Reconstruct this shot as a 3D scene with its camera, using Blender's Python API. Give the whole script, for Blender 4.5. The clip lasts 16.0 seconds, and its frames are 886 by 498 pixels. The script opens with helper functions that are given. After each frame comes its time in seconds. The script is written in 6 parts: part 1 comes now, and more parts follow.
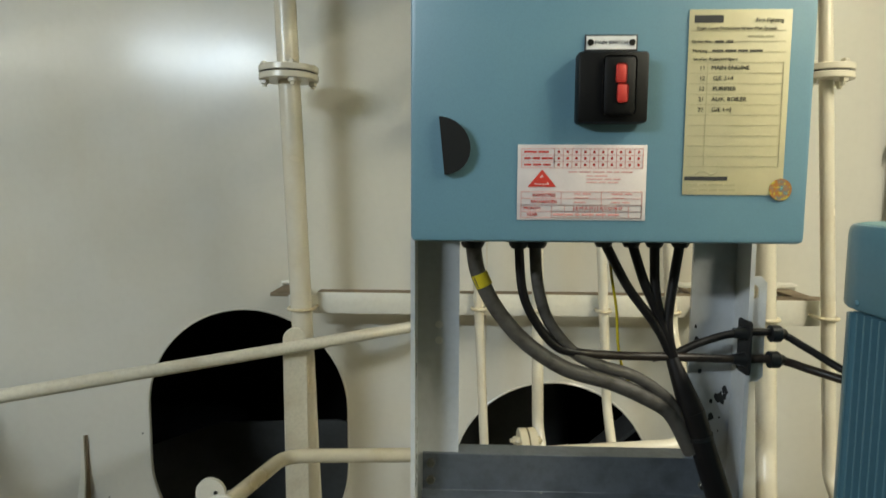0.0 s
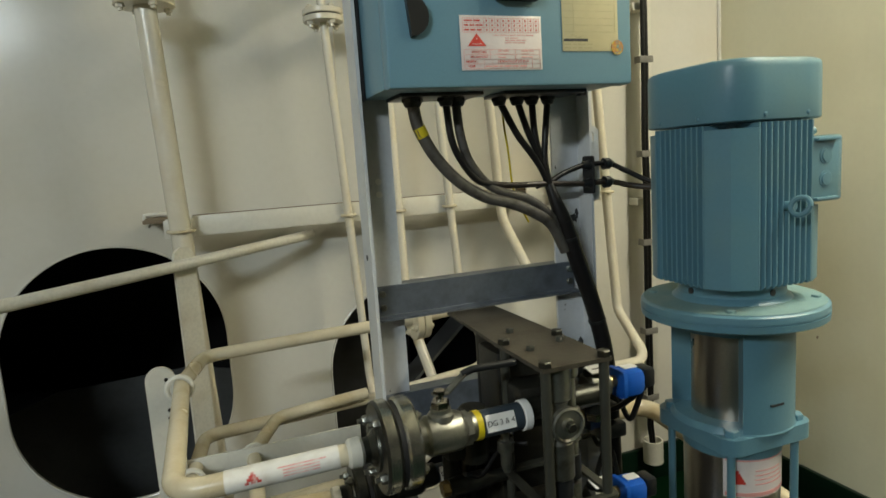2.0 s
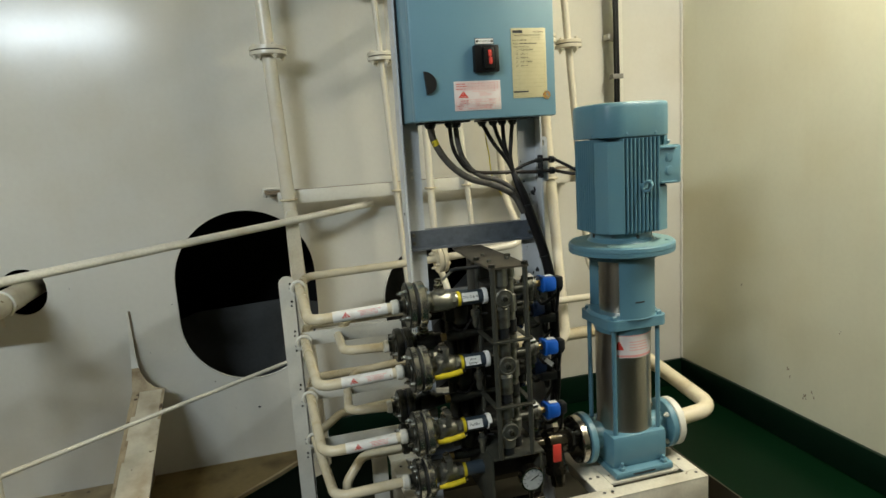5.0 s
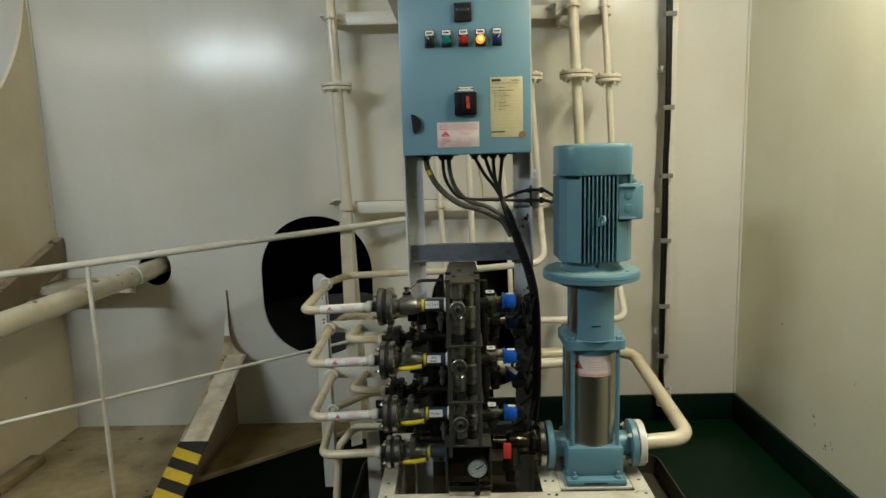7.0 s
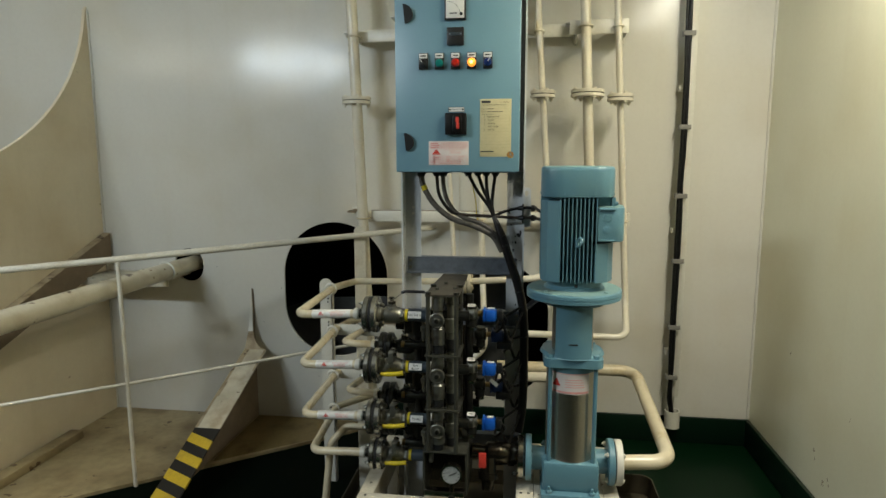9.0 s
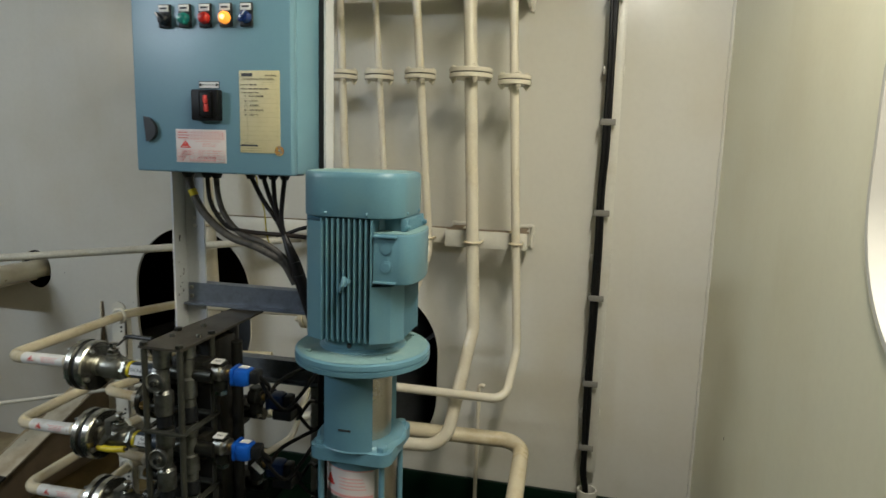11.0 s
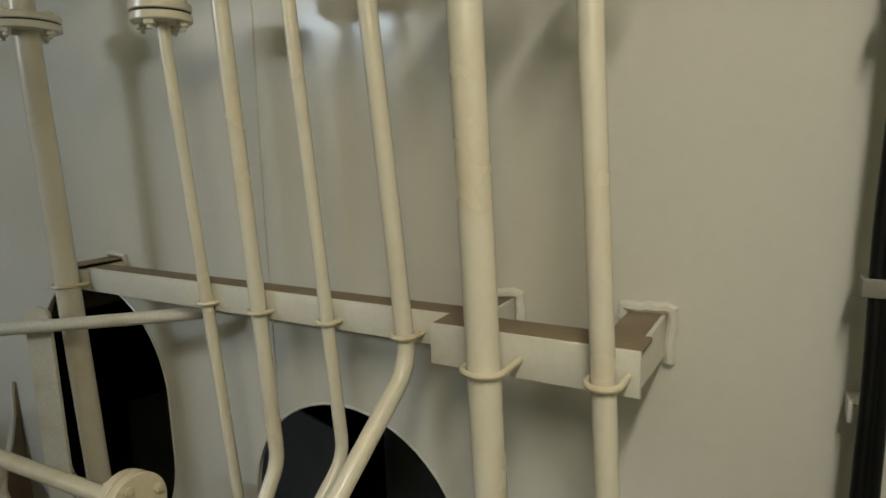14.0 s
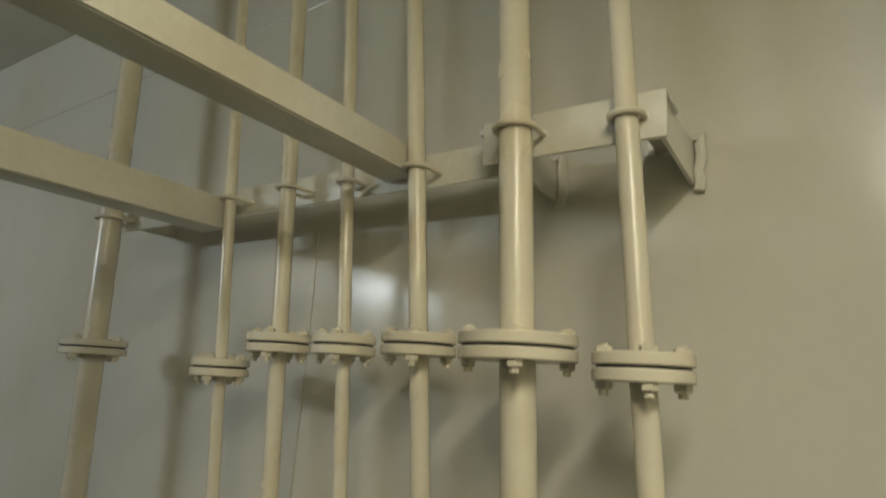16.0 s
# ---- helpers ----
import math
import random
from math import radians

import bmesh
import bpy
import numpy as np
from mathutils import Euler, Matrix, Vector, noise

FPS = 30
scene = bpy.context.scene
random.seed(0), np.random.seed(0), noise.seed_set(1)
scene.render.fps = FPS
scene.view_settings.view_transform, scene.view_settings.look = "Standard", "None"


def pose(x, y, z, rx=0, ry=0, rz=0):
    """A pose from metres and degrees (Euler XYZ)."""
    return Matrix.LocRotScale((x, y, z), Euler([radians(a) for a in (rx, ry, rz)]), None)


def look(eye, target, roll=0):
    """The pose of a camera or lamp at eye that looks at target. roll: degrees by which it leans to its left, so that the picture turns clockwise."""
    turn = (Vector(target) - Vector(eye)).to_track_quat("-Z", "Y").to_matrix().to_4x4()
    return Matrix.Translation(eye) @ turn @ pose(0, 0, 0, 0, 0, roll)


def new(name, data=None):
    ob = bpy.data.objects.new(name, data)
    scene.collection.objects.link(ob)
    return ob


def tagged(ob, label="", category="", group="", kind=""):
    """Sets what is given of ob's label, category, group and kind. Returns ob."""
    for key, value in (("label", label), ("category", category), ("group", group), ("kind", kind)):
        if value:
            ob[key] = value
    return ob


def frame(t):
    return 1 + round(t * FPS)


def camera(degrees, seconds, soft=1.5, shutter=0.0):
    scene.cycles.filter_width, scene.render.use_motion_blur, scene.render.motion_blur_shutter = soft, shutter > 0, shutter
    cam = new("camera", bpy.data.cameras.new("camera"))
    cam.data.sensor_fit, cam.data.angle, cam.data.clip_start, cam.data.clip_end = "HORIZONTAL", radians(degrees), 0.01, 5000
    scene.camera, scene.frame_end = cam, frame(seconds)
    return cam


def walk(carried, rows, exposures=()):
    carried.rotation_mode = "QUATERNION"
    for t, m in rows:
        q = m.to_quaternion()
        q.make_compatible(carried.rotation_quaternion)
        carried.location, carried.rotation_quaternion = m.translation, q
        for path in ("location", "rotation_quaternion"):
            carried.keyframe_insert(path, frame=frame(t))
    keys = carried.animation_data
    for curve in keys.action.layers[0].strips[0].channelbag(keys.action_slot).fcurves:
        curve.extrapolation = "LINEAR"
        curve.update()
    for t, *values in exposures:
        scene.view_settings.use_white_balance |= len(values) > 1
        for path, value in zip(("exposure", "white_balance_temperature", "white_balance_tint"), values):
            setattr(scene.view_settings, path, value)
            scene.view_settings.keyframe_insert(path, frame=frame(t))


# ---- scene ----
cam = camera(71.1, 16.0, shutter=0.18)
P_COOL, P_WARM, P_FAR, P_NEXT = 63.0, 68.0, 62.0, 40.0
EXPOSURES = [(0, 0.05, 6440, 8), (0.5, -0.12, 6510, 8), (1.5, -0.2, 6640, 6), (2.5, 0.05, 6590, 9), (3.5, 0.22, 6540, 10), (4.5, 0.17, 6470, 9), (7, -0.21, 6550, 8),
             (8, -0.22, 6500, 8), (10.5, -0.31, 6300, 11), (11, -0.43, 6200, 12), (11.5, -0.54, 6230, 12), (12, -0.58, 6300, 12), (12.5, -0.57, 6350, 12), (13, -0.62, 6370, 11), (13.5, -0.64, 6400, 10),
             (14.5, -0.67, 6360, 10), (15, -0.67, 6390, 10), (15.5, -0.62, 6470, 9), (16, -0.85, 6620, 9)]
PATH = [
    (0, (0.63, 0.419, 1.686), (0.56, 2.407, 1.485), 0.3),
    (0.5, (0.54, 0.391, 1.718), (0.686, 2.384, 1.653), 0.9),
    (1, (0.48, 0.262, 1.694), (0.803, 2.231, 1.555), 0.7),
    (1.5, (0.396, 0.159, 1.587), (0.859, 2.091, 1.357), -0.1),
    (2, (0.256, 0.17, 1.486), (0.936, 2.031, 1.209), -3.8),
    (2.5, (0.131, 0.199, 1.424), (0.87, 2.032, 1.114), -5.5),
    (3, (0.077, 0.051, 1.432), (0.594, 1.935, 1.006), -5.6),
    (3.5, (0.048, -0.202, 1.434), (0.417, 1.693, 0.915), -5.2),
    (4, (0.02, -0.43, 1.503), (0.488, 1.455, 1.026), -3.6),
    (4.5, (0.022, -0.61, 1.529), (0.575, 1.279, 1.17), -3.9),
    (7, (0.765, -1.226, 1.611), (0.716, 0.751, 1.315), -1.7),
    (7.5, (0.802, -1.27, 1.614), (0.676, 0.702, 1.306), -1.7),
    (8, (0.833, -1.378, 1.621), (0.701, 0.595, 1.324), -1.4),
    (10.5, (1.715, -0.727, 1.719), (1.239, 1.195, 1.439), 1.5),
    (11, (1.866, -0.395, 1.687), (1.429, 1.534, 1.387), 1.7),
    (11.5, (1.895, -0.05, 1.696), (1.451, 1.879, 1.408), 1.2),
    (12, (1.94, 0.353, 1.694), (1.386, 2.252, 1.402), 1.1),
    (12.5, (1.932, 0.642, 1.682), (1.318, 2.52, 1.369), 1.0),
    (13, (1.865, 0.902, 1.681), (1.223, 2.763, 1.325), 0.6),
    (13.5, (1.842, 1.098, 1.653), (1.067, 2.905, 1.288), -0.5),
    (14, (1.822, 1.274, 1.675), (0.839, 2.983, 1.338), -1.6),
    (14.5, (1.818, 1.351, 1.669), (0.751, 3.01, 1.339), -3.1),
    (15, (1.795, 1.363, 1.692), (0.722, 3.035, 1.463), -2.0),
    (15.5, (1.787, 1.313, 1.803), (0.692, 2.983, 1.903), 0.3),
    (16, (1.79, 1.268, 1.955), (0.724, 2.909, 2.369), 3.0),
]
walk(cam, [(t, look(eye, target, roll)) for t, eye, target, roll in PATH], EXPOSURES)

# ---- world and lamps ----
world = bpy.data.worlds.new("world")
scene.world = world
world.use_nodes = True
world.node_tree.nodes["Background"].inputs[0].default_value = (0.02, 0.02, 0.02, 1)
world.node_tree.nodes["Background"].inputs[1].default_value = 0.2


def area_lamp(name, at, size_x, size_y, power, colour, aim=None):
    data = bpy.data.lights.new(name, "AREA")
    data.shape, data.size, data.size_y = "RECTANGLE", size_x, size_y
    data.energy, data.color = power, colour
    ob = new(name, data)
    if aim:
        ob.matrix_world = look(at, aim)
    else:
        ob.location = at
    return ob


COOL, WARM = (0.81, 0.92, 1.0), (0.987, 0.935, 0.785)
area_lamp("tube_light_cool", (-1.65, -1.2, 2.80), 1.15, 0.14, P_COOL, COOL, (-1.2, 2.36, 0.6))
lamp = area_lamp("tube_light_warm", (2.18, 0.45, 2.95), 0.14, 1.3, P_WARM, WARM)
lamp.matrix_world = pose(2.18, 0.45, 2.95, 0, -12, 0)
area_lamp("tube_light_far", (-3.5, -1.6, 2.95), 1.3, 0.16, P_FAR, WARM)
area_lamp("tube_light_next_room", (3.4, 0.6, 2.9), 0.3, 1.2, P_NEXT, (1.0, 0.96, 0.86))


# ---- materials ----
def nodes_of(name):
    m = bpy.data.materials.new(name)
    m.use_nodes = True
    return m, m.node_tree, m.node_tree.nodes["Principled BSDF"]


def surface(name, colour, rough=0.5, metal=0.0, stain=None, stain_amount=0.25, stain_scale=3.0, grain=60.0, bump=0.1, wave=0.0,
            wave_scale=3.0, chips=None, chip_level=0.7, chip_scale=14.0, rough_var=0.12, coat=0.0, streak=0.0, vary=0.06, specular=0.5):
    """A painted, metal or plastic surface: broad stains, fine grain, wear chips, and relief at two scales."""
    m, tree, bsdf = nodes_of(name)
    add, link = tree.nodes.new, tree.links.new
    pos = add("ShaderNodeNewGeometry")
    info = add("ShaderNodeObjectInfo")

    def noise_at(scale, detail=3.0, stretch=None):
        n = add("ShaderNodeTexNoise")
        n.inputs["Scale"].default_value, n.inputs["Detail"].default_value = scale, detail
        if stretch:
            mp = add("ShaderNodeMapping")
            mp.inputs["Scale"].default_value = stretch
            link(pos.outputs["Position"], mp.inputs["Vector"])
            link(mp.outputs["Vector"], n.inputs["Vector"])
        else:
            link(pos.outputs["Position"], n.inputs["Vector"])
        return n.outputs["Fac"]

    def ramp(value, low, high):
        r = add("ShaderNodeMapRange")
        r.inputs["From Min"].default_value, r.inputs["From Max"].default_value = low, high
        r.interpolation_type = "SMOOTHSTEP"
        link(value, r.inputs["Value"])
        return r.outputs["Result"]

    def times(value, k):
        t = add("ShaderNodeMath")
        t.operation = "MULTIPLY"
        t.inputs[1].default_value = k
        link(value, t.inputs[0])
        return t.outputs[0]

    def blend(a, b, fac):
        x = add("ShaderNodeMix")
        x.data_type = "RGBA"
        for key, value in ((6, a), (7, b)):
            if isinstance(value, tuple):
                x.inputs[key].default_value = (*value, 1)
            else:
                link(value, x.inputs[key])
        if isinstance(fac, float):
            x.inputs[0].default_value = fac
        else:
            link(fac, x.inputs[0])
        return x.outputs[2]

    broad = noise_at(stain_scale, 4.0)
    fine = noise_at(grain, 3.0)
    dark = tuple(c * (1 - 2 * vary) for c in colour)
    base = blend(colour, dark, ramp(fine, 0.35, 0.75))
    base = blend(base, stain or tuple(c * 0.72 for c in colour), times(ramp(broad, 0.42, 0.8), stain_amount))
    if streak:
        base = blend(base, stain or tuple(c * 0.6 for c in colour), times(ramp(noise_at(1.0, 4.0, (9.0, 9.0, 0.8)), 0.5, 0.8), streak))
    base = blend(base, tuple(c * 0.85 for c in colour), times(info.outputs["Random"], 0.18))
    if chips:
        base = blend(base, chips, ramp(noise_at(chip_scale, 6.0), chip_level, chip_level + 0.03))
    link(base, bsdf.inputs["Base Color"])
    r = add("ShaderNodeMath")
    r.operation = "MULTIPLY_ADD"
    r.inputs[1].default_value, r.inputs[2].default_value = rough_var, rough - rough_var / 2
    link(broad, r.inputs[0])
    link(r.outputs[0], bsdf.inputs["Roughness"])
    bsdf.inputs["Metallic"].default_value = metal
    bsdf.inputs["Coat Weight"].default_value = coat
    bsdf.inputs["Specular IOR Level"].default_value = specular
    b = add("ShaderNodeBump")
    b.inputs["Strength"].default_value, b.inputs["Distance"].default_value = bump, 0.002
    link(fine, b.inputs["Height"])
    if wave:
        w = add("ShaderNodeBump")
        w.inputs["Strength"].default_value, w.inputs["Distance"].default_value = wave, 0.02
        link(noise_at(wave_scale, 2.0), w.inputs["Height"])
        link(w.outputs["Normal"], b.inputs["Normal"])
    link(b.outputs["Normal"], bsdf.inputs["Normal"])
    return m


def glowing(name, colour, strength):
    m, tree, bsdf = nodes_of(name)
    bsdf.inputs["Base Color"].default_value = (*colour, 1)
    bsdf.inputs["Emission Color"].default_value = (*colour, 1)
    bsdf.inputs["Emission Strength"].default_value = strength
    bsdf.inputs["Roughness"].default_value = 0.3
    return m


# grey for the unseen walls, dark so that they return less fill light
M_LOW_BOUNCE = surface("low_bounce_grey", (0.16, 0.16, 0.15), 0.6, stain_scale=2, grain=40)
RUST = (0.20, 0.09, 0.03)
M_WALL = surface("wall_paint", (0.63, 0.612, 0.545), 0.19, stain=(0.50, 0.43, 0.28), stain_amount=0.45, stain_scale=1.3, grain=45, bump=0.03,
                 wave=0.12, wave_scale=2.2, chips=(0.25, 0.18, 0.10), chip_level=0.765, chip_scale=6.0, streak=0.10, vary=0.012, specular=0.3)
M_WARMWALL = surface("cream_wall_paint", (0.80, 0.77, 0.58), 0.30, stain=(0.60, 0.52, 0.30), stain_amount=0.4, stain_scale=1.6, grain=45, bump=0.03,
                     wave=0.12, wave_scale=2.2, chips=(0.30, 0.20, 0.10), chip_level=0.765, chip_scale=6.0, streak=0.12, vary=0.012, specular=0.3)
M_WEB = surface("faded_web_paint", (0.74, 0.655, 0.49), 0.38, stain=(0.50, 0.38, 0.22), stain_amount=0.5, stain_scale=1.8, grain=45, bump=0.05,
                wave=0.15, wave_scale=2.0, chips=(0.28, 0.18, 0.09), chip_level=0.74, chip_scale=7.0, streak=0.15, vary=0.015, specular=0.3)
M_DIAL = surface("clouded_gauge_dial", (0.40, 0.42, 0.42), 0.12, stain=(0.20, 0.21, 0.20), stain_amount=0.8, stain_scale=40, coat=0.6)
M_CREAM = surface("cream_pipe_paint", (0.68, 0.63, 0.51), 0.26, stain=(0.52, 0.42, 0.25), stain_amount=0.5, stain_scale=8, grain=90, bump=0.08,
                  chips=RUST, chip_level=0.79, chip_scale=22, vary=0.015)
M_BRANCH = surface("yellowed_pipe_paint", (0.66, 0.585, 0.42), 0.26, stain=(0.42, 0.30, 0.12), stain_amount=0.7, stain_scale=10, grain=90, bump=0.10,
                   chips=(0.16, 0.09, 0.04), chip_level=0.72, chip_scale=24, vary=0.02)
M_OFFWHITE = surface("offwhite_steel_paint", (0.66, 0.64, 0.56), 0.36, stain=(0.50, 0.42, 0.28), stain_amount=0.4, stain_scale=6, grain=90, bump=0.12,
                     chips=(0.16, 0.10, 0.06), chip_level=0.74, chip_scale=12, vary=0.03)
M_BASE = surface("dirty_white_frame_paint", (0.60, 0.565, 0.46), 0.4, stain=(0.22, 0.17, 0.10), stain_amount=0.8, stain_scale=5, grain=90, bump=0.15,
                 chips=(0.12, 0.08, 0.04), chip_level=0.68, chip_scale=22)
M_LEG = surface("grey_white_leg_paint", (0.60, 0.62, 0.635), 0.36, stain=(0.50, 0.47, 0.40), stain_amount=0.4, stain_scale=6, grain=90, bump=0.1,
                chips=(0.07, 0.06, 0.05), chip_level=0.70, chip_scale=16, vary=0.03)
# dust on the ledges; on the diagonal stiffener it stands for shade
M_DUST_SHADE = surface("brown_dust_and_shade", (0.21, 0.155, 0.098), 0.85, stain=(0.34, 0.27, 0.18), stain_amount=0.5, stain_scale=9, grain=200, bump=0.3)
M_KNEE = surface("stained_bracket_paint", (0.62, 0.57, 0.44), 0.4, stain=(0.26, 0.17, 0.08), stain_amount=0.85, stain_scale=7, grain=80, bump=0.2,
                 chips=(0.10, 0.055, 0.025), chip_level=0.66, chip_scale=13, streak=0.5, vary=0.04)
M_DIRTY = surface("brown_dirt", (0.42, 0.34, 0.22), 0.7, stain=(0.13, 0.075, 0.03), stain_amount=0.95, stain_scale=16, grain=120, bump=0.3, chips=(0.07, 0.04, 0.02), chip_level=0.62)
M_PEELING = surface("peeling_pipe_paint", (0.66, 0.60, 0.46), 0.34, stain=(0.34, 0.24, 0.11), stain_amount=0.85, stain_scale=6, grain=80, bump=0.2,
                    chips=(0.10, 0.055, 0.025), chip_level=0.645, chip_scale=11, vary=0.02)
M_RAIL = surface("rail_paint", (0.70, 0.66, 0.55), 0.36, stain=(0.42, 0.33, 0.20), stain_amount=0.5, stain_scale=9, grain=120, bump=0.15,
                 chips=RUST, chip_level=0.74, chip_scale=20)
M_DECK = surface("cream_deck_paint", (0.37, 0.29, 0.155), 0.42, stain=(0.12, 0.072, 0.026), stain_amount=1.0, stain_scale=3.4, grain=26, bump=0.2, chips=(0.10, 0.055, 0.02),
                 chip_level=0.66, chip_scale=11, vary=0.10)
# deck dirt, darkened for the shade beside the bracket
M_GRIME_SHADE = surface("brown_deck_grime_and_shade", (0.19, 0.135, 0.05), 0.5, stain=(0.075, 0.048, 0.016), stain_amount=0.9, stain_scale=7, grain=40, bump=0.25, specular=0.3)
M_GREEN = surface("green_floor_paint", (0.0015, 0.0130, 0.0042), 0.34, stain=(0.002, 0.012, 0.005), stain_amount=0.7, stain_scale=3, grain=60, bump=0.12,
                  wave=0.05, chips=(0.05, 0.07, 0.045), chip_level=0.80, chip_scale=11, specular=0.10)
M_BLACKDECK = surface("near_black_deck", (0.0008, 0.0034, 0.0014), 0.75, stain=(0.004, 0.005, 0.002), stain_amount=0.7, stain_scale=4, grain=60, bump=0.2, specular=0.05)
M_COAMING = surface("dark_green_coaming_paint", (0.003, 0.014, 0.007), 0.32, stain_scale=5, grain=60, bump=0.15, specular=0.25)
M_TEAL = surface("teal_cabinet_enamel", (0.152, 0.302, 0.384), 0.42, specular=0.85, stain=(0.12, 0.245, 0.32), stain_amount=0.5, stain_scale=3, grain=500, bump=0.06, vary=0.03)
M_PUMP = surface("teal_pump_enamel", (0.108, 0.234, 0.298), 0.34, stain=(0.15, 0.26, 0.26), stain_amount=0.45, stain_scale=9, grain=150, bump=0.06, vary=0.025)
M_DUST_TEAL = surface("dusty_teal", (0.17, 0.29, 0.29), 0.8, stain=(0.33, 0.37, 0.31), stain_amount=0.6, stain_scale=14, grain=300, bump=0.2)
M_STEEL = surface("brushed_stainless", (0.58, 0.53, 0.45), 0.30, 1.0, stain_scale=12, grain=240, bump=0.03, rough_var=0.15)
M_CHROME = surface("bright_steel", (0.50, 0.47, 0.42), 0.2, 1.0, stain=(0.16, 0.12, 0.08), stain_scale=22, stain_amount=0.75, grain=200, bump=0.05)
M_DULL = surface("dull_grimy_steel", (0.055, 0.056, 0.047), 0.32, 0.8, stain=(0.016, 0.014, 0.010), stain_amount=0.95, stain_scale=24, grain=200, bump=0.25)
M_BODY = surface("worn_valve_steel", (0.27, 0.27, 0.235), 0.36, 0.85, stain=(0.06, 0.05, 0.035), stain_amount=0.85, stain_scale=26, grain=160, bump=0.2)
M_RIM = surface("smeared_flange_steel", (0.56, 0.545, 0.48), 0.24, 0.95, stain=(0.035, 0.030, 0.022), stain_amount=0.95, stain_scale=19, grain=140, bump=0.15, streak=0.3)
# oily castings, blackened further for the shade between the valve rows
M_GAP = surface("oily_black_gap_shade", (0.014, 0.014, 0.011), 0.42, stain=(0.03, 0.022, 0.013), stain_amount=0.7, stain_scale=18, grain=160, bump=0.25, specular=0.4)
M_WET = surface("oily_dark_steel", (0.06, 0.052, 0.038), 0.16, 0.9, stain=(0.02, 0.017, 0.012), stain_amount=0.9, stain_scale=16, grain=120, bump=0.2)
M_PLATE = surface("grimy_grey_plate", (0.052, 0.053, 0.041), 0.48, 0.25, stain=(0.030, 0.026, 0.018), stain_amount=0.85, stain_scale=12, grain=160, bump=0.2,
                  chips=(0.26, 0.24, 0.20), chip_level=0.70, chip_scale=30)
M_TOPPLATE = surface("oily_brown_plate", (0.070, 0.061, 0.044), 0.5, 0.2, stain=(0.026, 0.021, 0.013), stain_amount=0.9, stain_scale=14, grain=120, bump=0.3, chips=(0.15, 0.13, 0.10), chip_level=0.72, chip_scale=40)
M_GALV = surface("galvanised_steel", (0.20, 0.225, 0.26), 0.45, 0.6, stain=(0.09, 0.10, 0.115), stain_amount=0.8, stain_scale=16, grain=90, bump=0.1)
M_CLIP = surface("painted_clip", (0.21, 0.20, 0.175), 0.5, stain_scale=20)
M_BLACK = surface("black_plastic", (0.012, 0.013, 0.014), 0.38, grain=300, bump=0.05)
M_CABLE = surface("black_cable_sheath", (0.009, 0.008, 0.008), 0.42, specular=0.35, stain=(0.028, 0.023, 0.018), stain_scale=25, grain=300, bump=0.1)
M_DARKCABLE = surface("wet_black_cable", (0.005, 0.005, 0.005), 0.38, stain=(0.012, 0.011, 0.010), stain_scale=25, grain=200, bump=0.08, specular=0.28)
M_GREYCABLE = surface("grey_cable_sheath", (0.088, 0.080, 0.068), 0.55, stain=(0.030, 0.023, 0.016), stain_amount=0.95, stain_scale=48, grain=260, bump=0.35)
M_LOOM = surface("brown_black_loom", (0.020, 0.013, 0.009), 0.45, stain=(0.05, 0.032, 0.02), stain_scale=60, stain_amount=0.8, grain=300, bump=0.2)
M_SWITCH = surface("matt_black_switch", (0.004, 0.004, 0.004), 0.5, specular=0.22, grain=300, bump=0.03)
# black of the gaskets, also of the shaded gaps beside the cabinet
M_RUBBER_SHADE = surface("black_gasket_and_gap_shade", (0.01, 0.01, 0.01), 0.7)
M_BLUE = surface("blue_coil_plastic", (0.010, 0.105, 0.50), 0.33, stain_scale=20, grain=300, bump=0.05)
M_NAVY = surface("dark_blue_coil_plastic", (0.006, 0.022, 0.085), 0.35, stain_scale=20, grain=300, bump=0.05)
M_TRAY = surface("oily_tray_steel", (0.062, 0.054, 0.036), 0.4, stain=(0.020, 0.016, 0.010), stain_amount=0.8, stain_scale=6, grain=120, bump=0.15, specular=0.3)
M_SLEEVE = surface("dark_blue_grey_sleeve", (0.035, 0.05, 0.065), 0.4, stain_scale=20)
M_YELLOW = surface("yellow_sleeve", (0.66, 0.52, 0.015), 0.45, stain=(0.34, 0.24, 0.02), stain_scale=25, stain_amount=0.5)
M_HAZARD = surface("hazard_yellow", (0.60, 0.42, 0.03), 0.45, stain=(0.3, 0.2, 0.05), stain_scale=15, stain_amount=0.5, chips=(0.1, 0.08, 0.05), chip_level=0.7)
M_HAZARD_K = surface("hazard_black", (0.018, 0.016, 0.014), 0.45)
M_WHITE = surface("white_label", (0.80, 0.79, 0.76), 0.45, vary=0.01)
M_RED = surface("red_print", (0.58, 0.045, 0.03), 0.5, vary=0.02)
M_WORNRED = surface("worn_red_print", (0.56, 0.05, 0.035), 0.5, stain=(0.72, 0.66, 0.60), stain_amount=1.0, stain_scale=150, vary=0.02)
M_WORNPINK = surface("worn_pale_print", (0.72, 0.36, 0.33), 0.5, stain=(0.76, 0.72, 0.68), stain_amount=1.0, stain_scale=90, vary=0.02)
M_WORNLABEL = surface("worn_white_label", (0.76, 0.745, 0.70), 0.42, stain=(0.46, 0.38, 0.27), stain_amount=0.55, stain_scale=34, vary=0.03, chips=(0.40, 0.30, 0.18), chip_level=0.70, chip_scale=60)
M_PINK = surface("pale_red_print", (0.72, 0.33, 0.30), 0.5, vary=0.02)
M_INK = surface("black_print", (0.03, 0.03, 0.03), 0.5)
